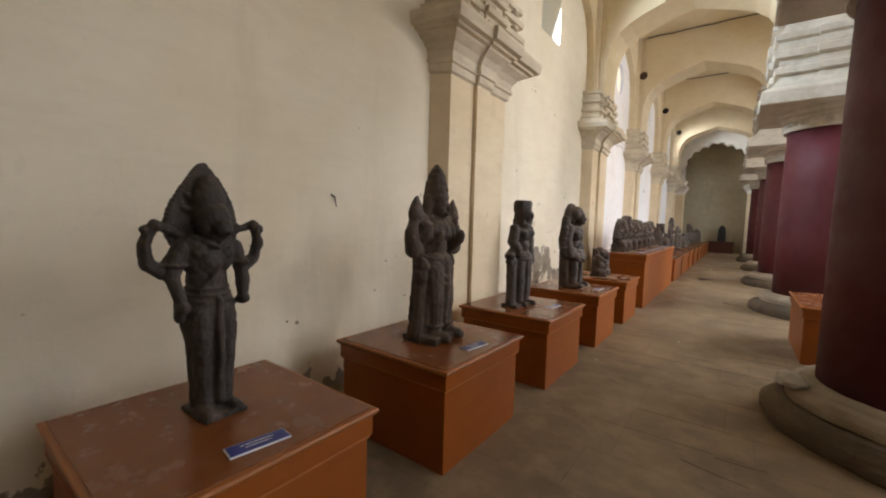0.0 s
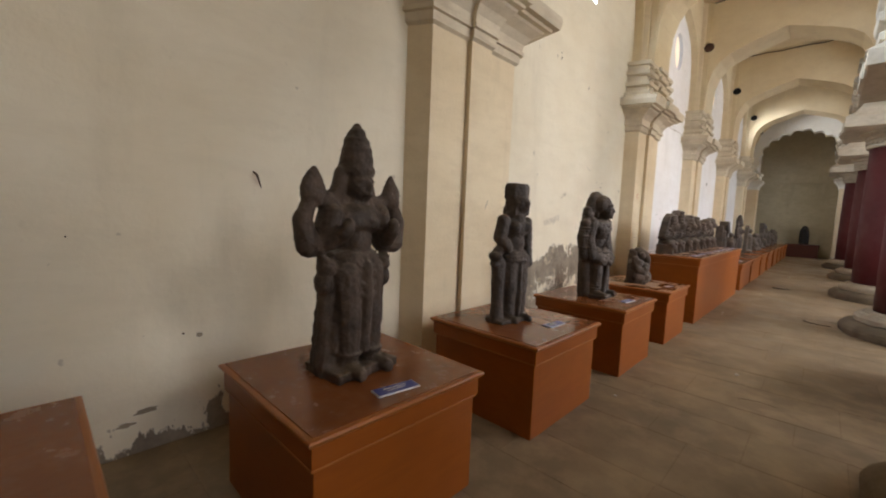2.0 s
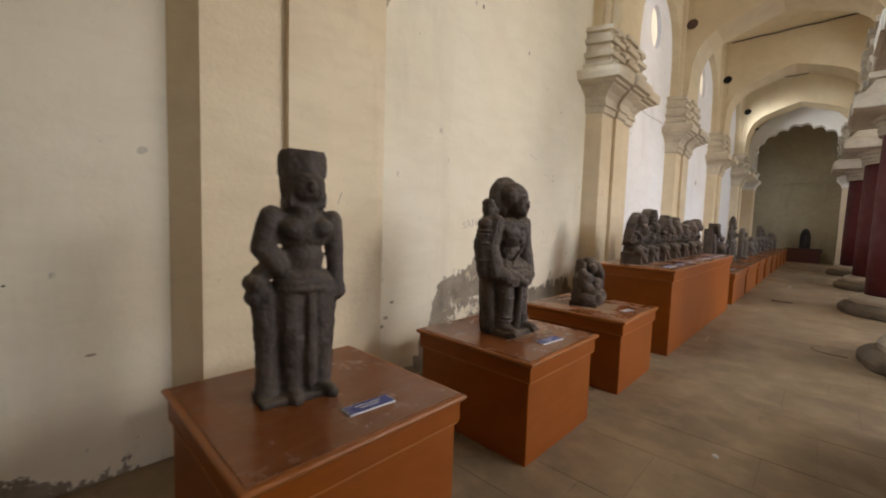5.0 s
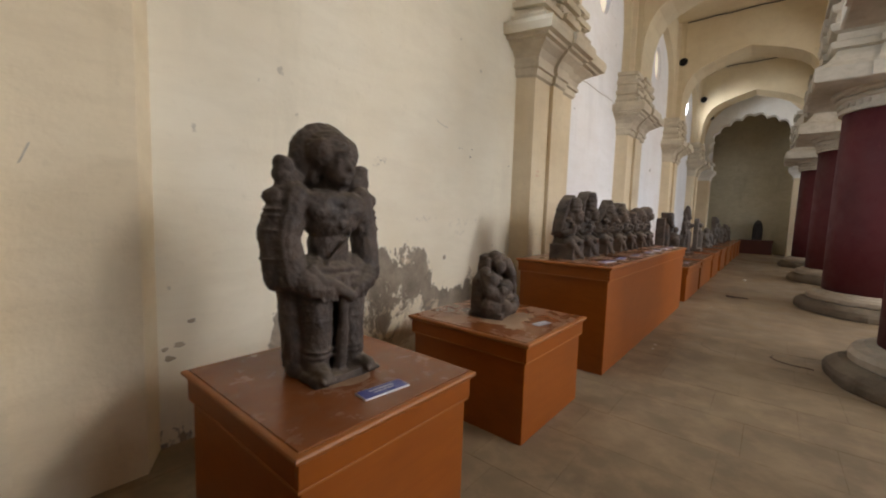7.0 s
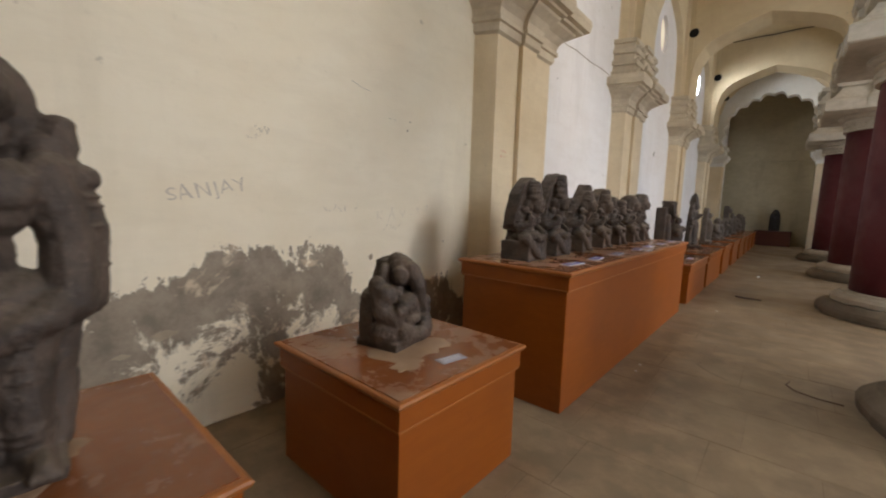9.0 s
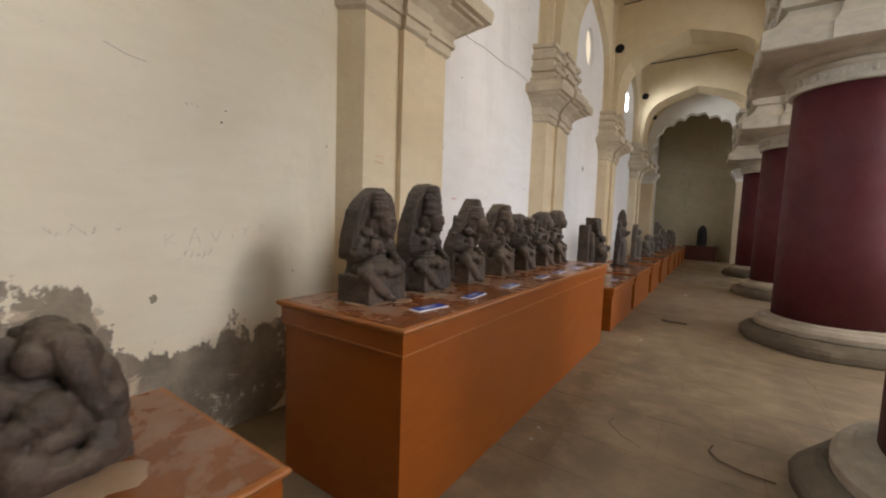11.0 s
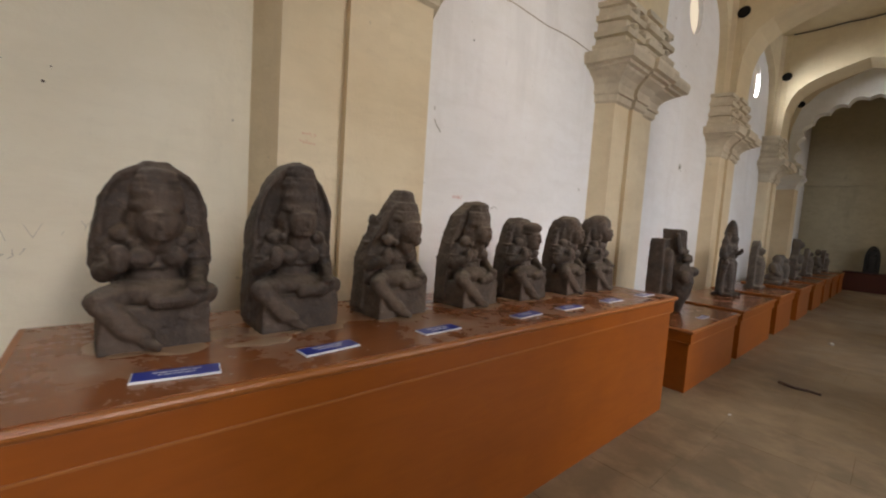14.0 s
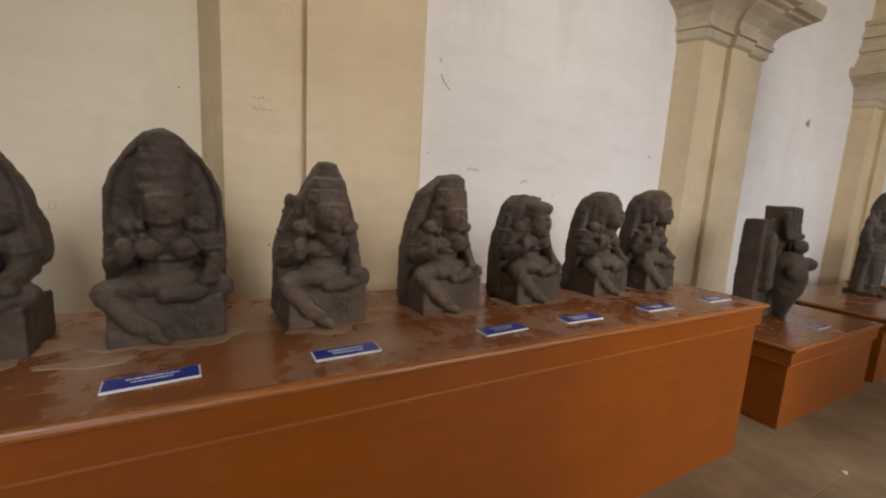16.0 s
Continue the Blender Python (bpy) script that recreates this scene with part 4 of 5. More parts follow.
def statue_round_halo():
    c = Clay()
    c.slab([(-0.16, 0), (0.16, 0), (0.165, 0.035), (-0.155, 0.035)], -0.10, 0.15)
    for s in (-1, 1):
        c.limb([(0.045 + 0.01 * s, s * 0.085, 0.05), (0.045, s * 0.085, 0.22), (0.01, s * 0.088, 0.42)], [0.056, 0.066, 0.095])
        c.limb([(0.06, s * 0.09, 0.045), (0.15, s * 0.115, 0.035)], [0.046, 0.032])
        for k in range(4):
            c.ball((0.175, s * 0.115 + 0.018 * (k - 1.5), 0.032), (0.018, 0.009, 0.012), sub=1)
        for z in (0.10, 0.125, 0.25):
            c.turned((0.045, s * 0.085, z), [(0.056, -0.010), (0.070, 0), (0.056, 0.010)])
        c.limb([(-0.04, s * 0.17, 0.40), (-0.04, s * 0.155, 0.22), (-0.03, s * 0.135, 0.04)], [0.062, 0.05, 0.052])
        # thick layered arms hanging close to the sides
        c.limb([(0, s * 0.165, 0.735), (-0.01, s * 0.205, 0.58), (0.03, s * 0.195, 0.42)], [0.066, 0.066, 0.062])
        c.limb([(-0.03, s * 0.20, 0.745), (-0.04, s * 0.248, 0.60), (-0.02, s * 0.235, 0.42)], [0.055, 0.056, 0.052])
        c.limb([(0.03, s * 0.19, 0.43), (0.085, s * 0.14, 0.395), (0.11, s * 0.08, 0.375)], [0.056, 0.05, 0.036])
        for k in range(4):
            c.limb([(0.115, s * (0.055 + 0.022 * k), 0.385), (0.125, s * (0.045 + 0.022 * k), 0.335)], [0.013, 0.009])
        for z, dy in ((0.69, 0.225), (0.665, 0.23), (0.61, 0.24), (0.50, 0.24)):
            c.turned((-0.03, s * dy, z), [(0.046, -0.010), (0.064, 0), (0.046, 0.010)])
        c.ball((-0.03, s * 0.235, 0.735), (0.05, 0.05, 0.04))
        # raised rear hands with their emblems
        c.ball((-0.035, s * 0.165, 0.815), (0.05, 0.065, 0.04)).ball((-0.035, s * 0.195, 0.85), (0.045, 0.04, 0.04))
        c.turned((-0.035, s * 0.20, 0.80), [(0.035, -0.02), (0.048, 0.02), (0.04, 0.06), (0.045, 0.075), (0.03, 0.095)], 0.9, 0.9)
    # backing between the shoulders and the head
    c.slab([(-0.19, 0.70), (0.19, 0.70), (0.17, 0.84), (0.10, 0.92), (-0.10, 0.92), (-0.17, 0.84)], -0.10, -0.02)
    c.slab([(-0.17, 0.03), (0.17, 0.03), (0.20, 0.44), (-0.20, 0.44)], -0.10, -0.02)
    c.ball((0, 0, 0.43), (0.11, 0.17, 0.08)).ball((0, 0, 0.54), (0.085, 0.098, 0.12)).ball((0.01, 0, 0.665), (0.105, 0.14, 0.10)).ball((0.02, 0, 0.72), (0.09, 0.185, 0.06))
    c.ball((0.06, -0.07, 0.69), (0.05, 0.075, 0.05)).ball((0.06, 0.07, 0.69), (0.05, 0.075, 0.05))
    for z, r in ((0.425, 0.178), (0.455, 0.165), (0.395, 0.178), (0.365, 0.17)):
        c.turned((0, 0, z), [(r - 0.014, -0.011), (r, 0), (r - 0.014, 0.011)], 0.72, 1)
    c.limb([(0.06, -0.15, 0.44), (0.125, -0.06, 0.40), (0.135, 0.02, 0.345), (0.09, 0.13, 0.40)], [0.018, 0.022, 0.024, 0.018])
    c.limb([(0.08, -0.14, 0.46), (0.12, -0.10, 0.41), (0.10, -0.15, 0.37)], [0.015, 0.017, 0.014])
    c.limb([(0.11, 0.0, 0.40), (0.105, 0.005, 0.22), (0.09, 0.0, 0.06)], [0.026, 0.024, 0.03])
    for k in range(3):
        c.limb([(0.04, -0.10 + 0.01 * k, 0.77 - 0.03 * k), (0.11, 0, 0.715 - 0.04 * k), (0.04, 0.10 - 0.01 * k, 0.77 - 0.03 * k)], [0.010, 0.012, 0.010])
    c.ball((0.112, 0, 0.635), (0.012, 0.022, 0.022))
    c.limb([(0.085, 0.09, 0.70), (0.10, 0.03, 0.58), (0.09, -0.07, 0.48)], [0.008, 0.009, 0.008])
    c.limb([(0, 0, 0.76), (0.02, 0, 0.82)], [0.062, 0.06])
    c.ball((0.075, 0.0, 0.858), (0.068, 0.070, 0.082)).limb([(0.138, 0, 0.880), (0.147, 0, 0.852)], [0.007, 0.011]).ball((0.132, 0, 0.822), (0.014, 0.024, 0.008))
    c.ball((0.128, -0.03, 0.882), (0.010, 0.017, 0.006)).ball((0.128, 0.03, 0.882), (0.010, 0.017, 0.006)).ball((0.118, 0, 0.797), (0.02, 0.025, 0.014))
    c.both(lambda s: c.ball((0.01, s * 0.085, 0.83), (0.026, 0.022, 0.04)))
    # turban-like halo with a finely notched rim
    c.ball((-0.04, 0, 0.90), (0.078, 0.165, 0.152)).ball((0.015, 0, 0.915), (0.10, 0.125, 0.10)).ball((0.05, 0, 0.965), (0.03, 0.03, 0.035))
    for k in range(31):
        a = math.radians(-105 + 210 * k / 30)
        c.ball((-0.045, 0.160 * math.sin(a), 0.90 + 0.147 * math.cos(a)), (0.034, 0.0085, 0.0085), sub=1)
    for q in range(3):
        c.limb([(0.07 - 0.02 * q, -0.085, 0.905 + 0.026 * q), (0.132 - 0.028 * q, 0, 0.920 + 0.028 * q), (0.07 - 0.02 * q, 0.085, 0.905 + 0.026 * q)], [0.009, 0.011, 0.009])
    return c


def statue_elephant_head():
    c = Clay()
    c.block((0.0, 0, 0.02), (0.14, 0.18, 0.02))
    c.ball((0.0, 0, 0.15), (0.12, 0.15, 0.13)).ball((0.07, -0.01, 0.16), (0.085, 0.105, 0.09)).ball((-0.03, 0, 0.24), (0.09, 0.15, 0.09))
    c.limb([(0.03, -0.16, 0.08), (0.13, -0.10, 0.07), (0.14, 0.02, 0.05)], [0.06, 0.055, 0.04])
    c.limb([(0.03, 0.15, 0.08), (0.13, 0.12, 0.07), (0.15, 0.05, 0.045)], [0.06, 0.055, 0.04])
    c.ball((0.02, -0.165, 0.07), (0.06, 0.05, 0.06)).ball((0.03, 0.17, 0.10), (0.055, 0.05, 0.05)).ball((0.06, 0.175, 0.14), 0.04)
    c.limb([(-0.01, -0.14, 0.27), (0.03, -0.165, 0.18), (0.10, -0.13, 0.15)], [0.055, 0.05, 0.045])
    c.limb([(-0.01, 0.14, 0.27), (0.05, 0.165, 0.19), (0.11, 0.13, 0.155)], [0.055, 0.05, 0.045])
    c.ball((-0.02, -0.15, 0.30), (0.05, 0.045, 0.05))
    c.ball((0.02, 0.02, 0.36), (0.085, 0.082, 0.085)).ball((0.0, 0.02, 0.41), (0.06, 0.062, 0.045))
    c.ball((-0.03, 0.11, 0.34), (0.03, 0.045, 0.07)).ball((-0.03, -0.07, 0.34), (0.03, 0.05, 0.065))
    c.limb([(0.09, 0.03, 0.36), (0.125, 0.045, 0.29), (0.13, 0.075, 0.22), (0.13, 0.10, 0.17)], [0.05, 0.044, 0.036, 0.03])
    c.ball((0.145, -0.03, 0.135), (0.035, 0.06, 0.025)).ball((0.14, 0.10, 0.115), (0.04, 0.05, 0.03))
    c.slab([(-0.19, 0.02), (0.19, 0.02), (0.18, 0.22), (0.13, 0.33), (0.07, 0.42), (-0.03, 0.41), (-0.08, 0.30), (-0.17, 0.26), (-0.19, 0.16)], -0.12, -0.02)
    c.ball((0.02, -0.135, 0.255), (0.07, 0.062, 0.06)).ball((0.03, 0.135, 0.255), (0.07, 0.062, 0.06)).ball((0.10, -0.04, 0.21), (0.07, 0.075, 0.06))
    c.ball((0.06, -0.045, 0.345), (0.05, 0.045, 0.05)).ball((0.06, 0.085, 0.34), (0.05, 0.045, 0.05)).ball((0.085, 0.02, 0.385), (0.035, 0.05, 0.03))
    c.ball((0.12, -0.12, 0.185), (0.04, 0.04, 0.035)).ball((0.12, 0.13, 0.20), (0.04, 0.04, 0.035)).ball((0.145, -0.10, 0.085), (0.045, 0.06, 0.045)).ball((0.15, 0.09, 0.075), (0.045, 0.06, 0.04))
    c.limb([(0.06, -0.13, 0.28), (0.115, 0.0, 0.235), (0.06, 0.13, 0.28)], [0.014, 0.016, 0.014])
    c.ball((0.16, 0.0, 0.06), (0.04, 0.10, 0.03))
    return c


def seated(w, h, head="dome", face=1.0, gap=False, lean=0.0, crown=0.10, block=0.135):
    """A seated figure against a slab: one leg folded on the block, one hanging; right hand raised."""
    c = Clay()
    b = block
    c.block((0.0, 0.0, b / 2), (0.115, w * 0.92, b / 2), (0, 0, 0), 0.97)
    z = b
    top = h
    hz = z + 0.255 * face          # middle of the face
    base = len(c.bm.verts)
    if head == "dome":
        c.slab(dome(w * 0.98, z * 0.2, top, 1.85, lean), -0.105, -0.012)
    elif head == "hood":
        c.slab([(-w * 0.9, z * 0.2), (w * 0.9, z * 0.2), (w * 0.62, z + 0.03), (w * 0.62, z + 0.075), (w * 0.95, z + 0.095), (w * 1.04, z + 0.13), (w * 0.97, z + 0.23), (w * 0.8, z + 0.35),
                (w * 0.52, top - 0.035), (w * 0.18, top), (-w * 0.2, top - 0.005), (-w * 0.6, top - 0.06), (-w * 0.86, z + 0.33), (-w * 0.98, z + 0.22),
                (-w * 1.04, z + 0.12), (-w * 0.95, z + 0.085), (-w * 0.62, z + 0.07), (-w * 0.62, z + 0.03)], -0.10, -0.008)
    elif head == "point":
        c.slab([(-w, z * 0.2), (w, z * 0.2), (w * 0.98, z + 0.12), (w * 0.82, z + 0.22), (w * 0.40, top - 0.06), (w * 0.10, top), (-w * 0.1, top),
                (-w * 0.40, top - 0.08), (-w * 0.86, z + 0.23), (-w * 1.0, z + 0.12)], -0.105, -0.012)
    elif head == "broken":
        c.slab([(-w, z * 0.2), (w, z * 0.2), (w * 0.9, z + 0.14), (w * 0.62, z + 0.24), (w * 0.45, top - 0.03), (w * 0.36, top), (-w * 0.1, top - 0.01),
                (-w * 0.66, top - 0.09), (-w * 0.92, z + 0.22), (-w * 1.0, z + 0.1)], -0.105, -0.02)
    elif head == "round":
        c.slab(dome(w * 0.9, z * 0.2, top - 0.03, 2.6, lean), -0.105, -0.02)
        c.ball((-0.035, lean * 0.2, top - 0.115), (0.085, w * 0.70, 0.112)).ball((0.0, lean * 0.2, top - 0.10), (0.085, w * 0.55, 0.095))
    else:
        c.slab([(-w, z * 0.2), (w, z * 0.2), (w * 0.8, z + 0.12), (w * 0.66, z + 0.24), (w * 0.62, top - 0.05), (w * 0.45, top - 0.005), (-w * 0.35, top - 0.0),
                (-w * 0.66, top - 0.035), (-w * 0.86, z + 0.24), (-w * 0.98, z + 0.15)], -0.105, -0.018)
        c.ball((-0.03, 0, top - 0.09), (0.07, w * 0.72, 0.088)).ball((0.05, 0, hz + 0.075), (0.055, 0.075, 0.035))
    # carved border along the slab
    rim = {"dome": dome(w * 0.90, z + 0.06, top - 0.022, 1.85), "hood": dome(w * 0.86, z + 0.14, top - 0.02, 2.2)}.get(head, [])
    if rim:
        c.limb([(-0.010, y0, z0) for y0, z0 in rim], [0.011] * len(rim))
    # the slab leans forward over the figure
    tilt = {"point": 0.30, "hood": 0.14, "dome": 0.10, "broken": 0.16}.get(head, 0.08)
    for v in list(c.bm.verts)[base:]:
        v.co.x += tilt * max(0.0, v.co.z - z - 0.08)
    # torso, half sunk in the slab
    c.ball((0.015, 0, z + 0.035), (0.10, w * 0.78, 0.05)).ball((0.0, 0, z + 0.09), (0.066, w * 0.47, 0.062)).ball((0.0, 0, z + 0.15), (0.07, w * 0.62, 0.056))
    c.ball((0.05, -w * 0.27, z + 0.152), (0.048, w * 0.26, 0.038)).ball((0.05, w * 0.27, z + 0.152), (0.048, w * 0.26, 0.038))
    c.both(lambda s: c.ball((0.0, s * w * 0.56, z + 0.182), (0.046, 0.040, 0.036)))
    c.limb([(0.03, -w * 0.40, z + 0.205), (0.07, 0, z + 0.180), (0.03, w * 0.40, z + 0.205)], [0.007, 0.009, 0.007])
    c.limb([(0.03, -w * 0.36, z + 0.215), (0.06, 0, z + 0.198), (0.03, w * 0.36, z + 0.215)], [0.006, 0.008, 0.006])
    c.limb([(0.045, -w * 0.48, z + 0.118), (0.075, 0, z + 0.120), (0.045, w * 0.48, z + 0.118)], [0.006, 0.007, 0.006])
    for k in range(2):
        c.limb([(0.05, -w * 0.55, z + 0.068 - 0.016 * k), (0.085 + 0.01 * k, 0, z + 0.060 - 0.016 * k), (0.05, w * 0.55, z + 0.068 - 0.016 * k)], [0.008, 0.009, 0.008])
    # head, hair and tiered headdress
    body = len(c.bm.verts)
    c.ball((-0.005, 0, z + 0.205), (0.045, 0.045, 0.045))
    c.ball((0.022, 0, hz), (0.058, 0.058, 0.068)).limb([(0.074, 0, hz + 0.018), (0.082, 0, hz - 0.008)], [0.006, 0.010]).ball((0.070, 0, hz - 0.028), (0.012, 0.018, 0.006))
    c.ball((0.068, -0.020, hz + 0.012), (0.009, 0.014, 0.005)).ball((0.068, 0.020, hz + 0.012), (0.009, 0.014, 0.005)).ball((0.062, 0, hz - 0.046), (0.016, 0.018, 0.012))
    c.limb([(0.055, -0.040, hz + 0.026), (0.078, 0, hz + 0.032), (0.055, 0.040, hz + 0.026)], [0.006, 0.007, 0.006])
    c.both(lambda s: c.ball((0.0, s * 0.056, hz - 0.025), (0.02, 0.013, 0.032)).ball((0.005, s * 0.066, hz - 0.062), (0.016, 0.016, 0.016)))
    c.ball((-0.03, 0, hz), (0.05, 0.085, 0.08)).both(lambda s: c.ball((-0.025, s * 0.088, z + 0.222), (0.03, 0.034, 0.030)))
    zc = hz + 0.038
    room = max(0.03, min(crown, top - zc - 0.012))
    prof = []
    tiers = max(2, int(room / 0.036))
    for i in range(tiers):
        f = i / tiers
        r = 0.072 - (0.058 * f ** 1.4 if head == "point" else 0.036 * f ** 2.2)
        d = 0.0035 if head in ("hood", "point", "dome") else 0.001
        prof += [(r, room * f), (r + 0.003, room * (f + 0.4 / tiers)), (r - d, room * (f + 0.7 / tiers)), (r - d, room * (f + 0.95 / tiers))]
    if head != "round":
        c.turned((-0.005, 0, zc), prof, 0.85, 1)
        c.ball((-0.005, 0, zc + room * 0.96), (prof[-1][0] * 0.85, prof[-1][0], 0.02))
    for v in list(c.bm.verts)[body:]:
        v.co.x += 0.035 + tilt * 0.2
    # rear arms in low relief
    for s in ((-1, 1) if head in ("dome", "hood") else (-1,)):
        c.limb([(-0.03, s * w * 0.60, z + 0.185), (-0.028, s * w * 0.80, z + 0.175), (-0.022, s * w * 0.76, z + 0.25)], [0.028, 0.024, 0.018])
        c.ball((-0.02, s * w * 0.74, z + 0.27), (0.018, 0.020, 0.020)).ball((-0.025, s * w * 0.66, z + 0.305), (0.020, 0.024, 0.032))
        c.turned((-0.02, s * w * 0.79, z + 0.205), [(0.022, -0.006), (0.030, 0), (0.022, 0.006)])
    # front arms with armlets
    c.limb([(0.005, -w * 0.64, z + 0.18), (0.01, -w * 0.80, z + 0.10), (0.08, -w * 0.62, z + 0.128)], [0.036, 0.034, 0.026])
    c.ball((0.092, -w * 0.60, z + 0.155), (0.017, 0.028, 0.038)).turned((0.005, -w * 0.71, z + 0.145), [(0.034, -0.006), (0.043, 0), (0.034, 0.006)])
    c.limb([(0.005, w * 0.64, z + 0.18), (0.01, w * 0.80, z + 0.10), (0.085, w * 0.66, z + 0.058)], [0.036, 0.033, 0.026])
    c.ball((0.10, w * 0.64, z + 0.052), (0.028, 0.034, 0.020)).turned((0.005, w * 0.71, z + 0.145), [(0.034, -0.006), (0.043, 0), (0.034, 0.006)])
    # one leg folded on the block, one hanging across its face
    c.limb([(0.02, w * 0.40, z + 0.03), (0.065, w * 0.86, z + 0.026)], [0.048, 0.040])
    c.limb([(0.065, w * 0.86, z + 0.024), (0.112, w * 0.30, z + 0.020), (0.116, -w * 0.04, z + 0.016)], [0.038, 0.030, 0.024])
    c.limb([(0.02, -w * 0.40, z + 0.03), (0.085, -w * 0.86, z + 0.022)], [0.048, 0.042])
    c.limb([(0.085, -w * 0.86, z + 0.018), (0.124, -w * 0.46, z * 0.52), (0.128, -w * 0.20, 0.045)], [0.040, 0.030, 0.023])
    c.limb([(0.13, -w * 0.20, 0.032), (0.155, -w * 0.04, 0.018)], [0.022, 0.016])
    c.turned((0.126, -w * 0.26, 0.055), [(0.022, -0.005), (0.030, 0), (0.022, 0.005)])
    return c


def statue_two_slabs():
    c = Clay()
    c.block((-0.06, -0.02, 0.02), (0.10, 0.22, 0.02))
    c.block((-0.07, -0.15, 0.37), (0.075, 0.12, 0.37), (0, 0, 6), 0.88)
    c.block((-0.03, 0.10, 0.44), (0.075, 0.13, 0.40), (0, 0, -4), 0.92)
    for k in range(4):
        c.limb([(0.045, 0.0 + 0.065 * k, 0.82), (0.055, 0.0 + 0.062 * k, 0.60)], [0.020, 0.024])
    c.limb([(0.05, -0.03, 0.78), (0.075, -0.02, 0.62), (0.06, 0.24, 0.62)], [0.022, 0.03, 0.026])
    # swelling lower body that narrows to its foot
    c.turned((0.06, 0.08, 0.0), [(0.05, 0.0), (0.075, 0.08), (0.125, 0.2), (0.15, 0.32), (0.13, 0.42), (0.08, 0.5)], 1.0, 0.95)
    c.ball((0.16, 0.17, 0.42), (0.06, 0.07, 0.055)).ball((0.14, 0.0, 0.36), (0.06, 0.07, 0.07)).ball((0.12, 0.09, 0.55), (0.045, 0.09, 0.05))
    c.limb([(0.02, -0.15, 0.60), (0.03, -0.15, 0.25)], [0.05, 0.055])
    return c


def statue_far(kind, h):
    c = Clay()
    c.block((0, 0, 0.03), (0.12, 0.17, 0.03))
    if kind == "slab":
        c.slab(dome(0.17, 0.0, h, 2.2), -0.08, 0.02)
        c.limb([(0.03, 0, 0.05), (0.04, 0, h * 0.5)], [0.08, 0.09]).ball((0.04, 0, h * 0.58), (0.07, 0.12, 0.09)).ball((0.04, 0, h * 0.78), 0.065)
    elif kind == "seat":
        c.ball((0, 0, 0.12), (0.14, 0.18, 0.10)).ball((0, 0, h * 0.5), (0.10, 0.14, 0.14)).ball((0.02, 0, h * 0.82), (0.075, 0.075, 0.09))
        c.limb([(0, -0.14, h * 0.6), (0.05, -0.19, h * 0.4), (0.1, -0.1, h * 0.3)], [0.05, 0.045, 0.04])
        c.limb([(0, 0.14, h * 0.6), (0.05, 0.19, h * 0.4), (0.1, 0.1, h * 0.3)], [0.05, 0.045, 0.04])
    else:
        c.slab([(-0.24, 0), (0.24, 0), (0.26, h * 0.45), (0.10, h * 0.55), (0.08, h), (-0.08, h), (-0.12, h * 0.6), (-0.25, h * 0.5)], -0.09, 0.05)
        c.ball((0.04, 0, h * 0.85), (0.08, 0.09, 0.09)).ball((0.05, 0.02, h * 0.5), (0.09, 0.14, 0.12)).ball((0.05, -0.16, h * 0.3), 0.09)
    return c


def standing(fn, x, y, z, rz, s, mat, label, seed, voxel=0.008):
    s = s if isinstance(s, tuple) else (s, s, s)
    fn().done("statue", pose(x, y, z, 0, 0, rz) @ Matrix.Diagonal((*s, 1)), mat, label, voxel, group="stone statues on the plinths", seed=seed)


standing(statue_flame_halo, -1.81, 0.455, Z0, 4, (1.1, 0.82, 1.0), GRANITE_DARK, "dark granite standing figure with toothed flame halo and four arms", 1, 0.0048)
standing(statue_conical_crown, -1.74, 1.85, Z0, 6, (1.0, 0.92, 1.01), GRANITE_BROWN, "brown granite four-armed standing figure with tall conical crown", 2, 0.0065)
standing(statue_square_head, -1.76, 3.225, Z0, -8, 1.0, GRANITE, "dark granite standing figure with square head and hanging arm", 3, 0.007)
standing(statue_round_halo, -1.755, 4.675, Z0, -2, (1.0, 0.90, 0.985), GRANITE, "weathered stout granite figure with rounded headdress and thick arms", 4, 0.0065)
standing(statue_elephant_head, -1.79, 6.035, Z0, 12, (0.85, 0.85, 0.98), GRANITE_BROWN, "small worn seated granite figure with a curled trunk", 5, 0.006)

SEATED = [
    (-1.80, 7.305, 2, 0.160, 0.590, "hood", 1.02, 0.12, GRANITE_BROWN, "seated granite figure under a broad rounded hood"),
    (-1.81, 7.765, 3, 0.167, 0.650, "dome", 1.12, 0.17, GRANITE_BROWN, "seated granite figure with tall arched back slab"),
    (-1.81, 8.245, 6, 0.158, 0.59, "point", 1.08, 0.16, GRANITE_TAN, "seated granite figure with a peaked tiered headdress"),
    (-1.81, 8.765, 6, 0.163, 0.585, "broken", 1.05, 0.12, GRANITE_TAN, "seated granite figure with broken slanted back slab"),
    (-1.81, 9.25, 6, 0.163, 0.51, "flat", 0.95, 0.05, GRANITE_BROWN, "seated granite figure with squat flat-topped back slab"),
    (-1.81, 9.76, 6, 0.163, 0.56, "round", 1.12, 0.08, GRANITE_BROWN, "seated granite figure with worn rounded hood"),
    (-1.81, 10.19, 6, 0.170, 0.59, "round", 1.2, 0.10, GRANITE_BROWN, "seated dark granite figure with bulging headdress"),
]
for i, (x, y, rz, w, h, head, face, crown, mat, label) in enumerate(SEATED):
    seated(w, h, head, face, crown=crown).done("statue", pose(x, y, Z1, 0, 0, rz), mat, label, 0.005, 0.0055,
                                               "seated statues on the long plinth", seed=10 + i)

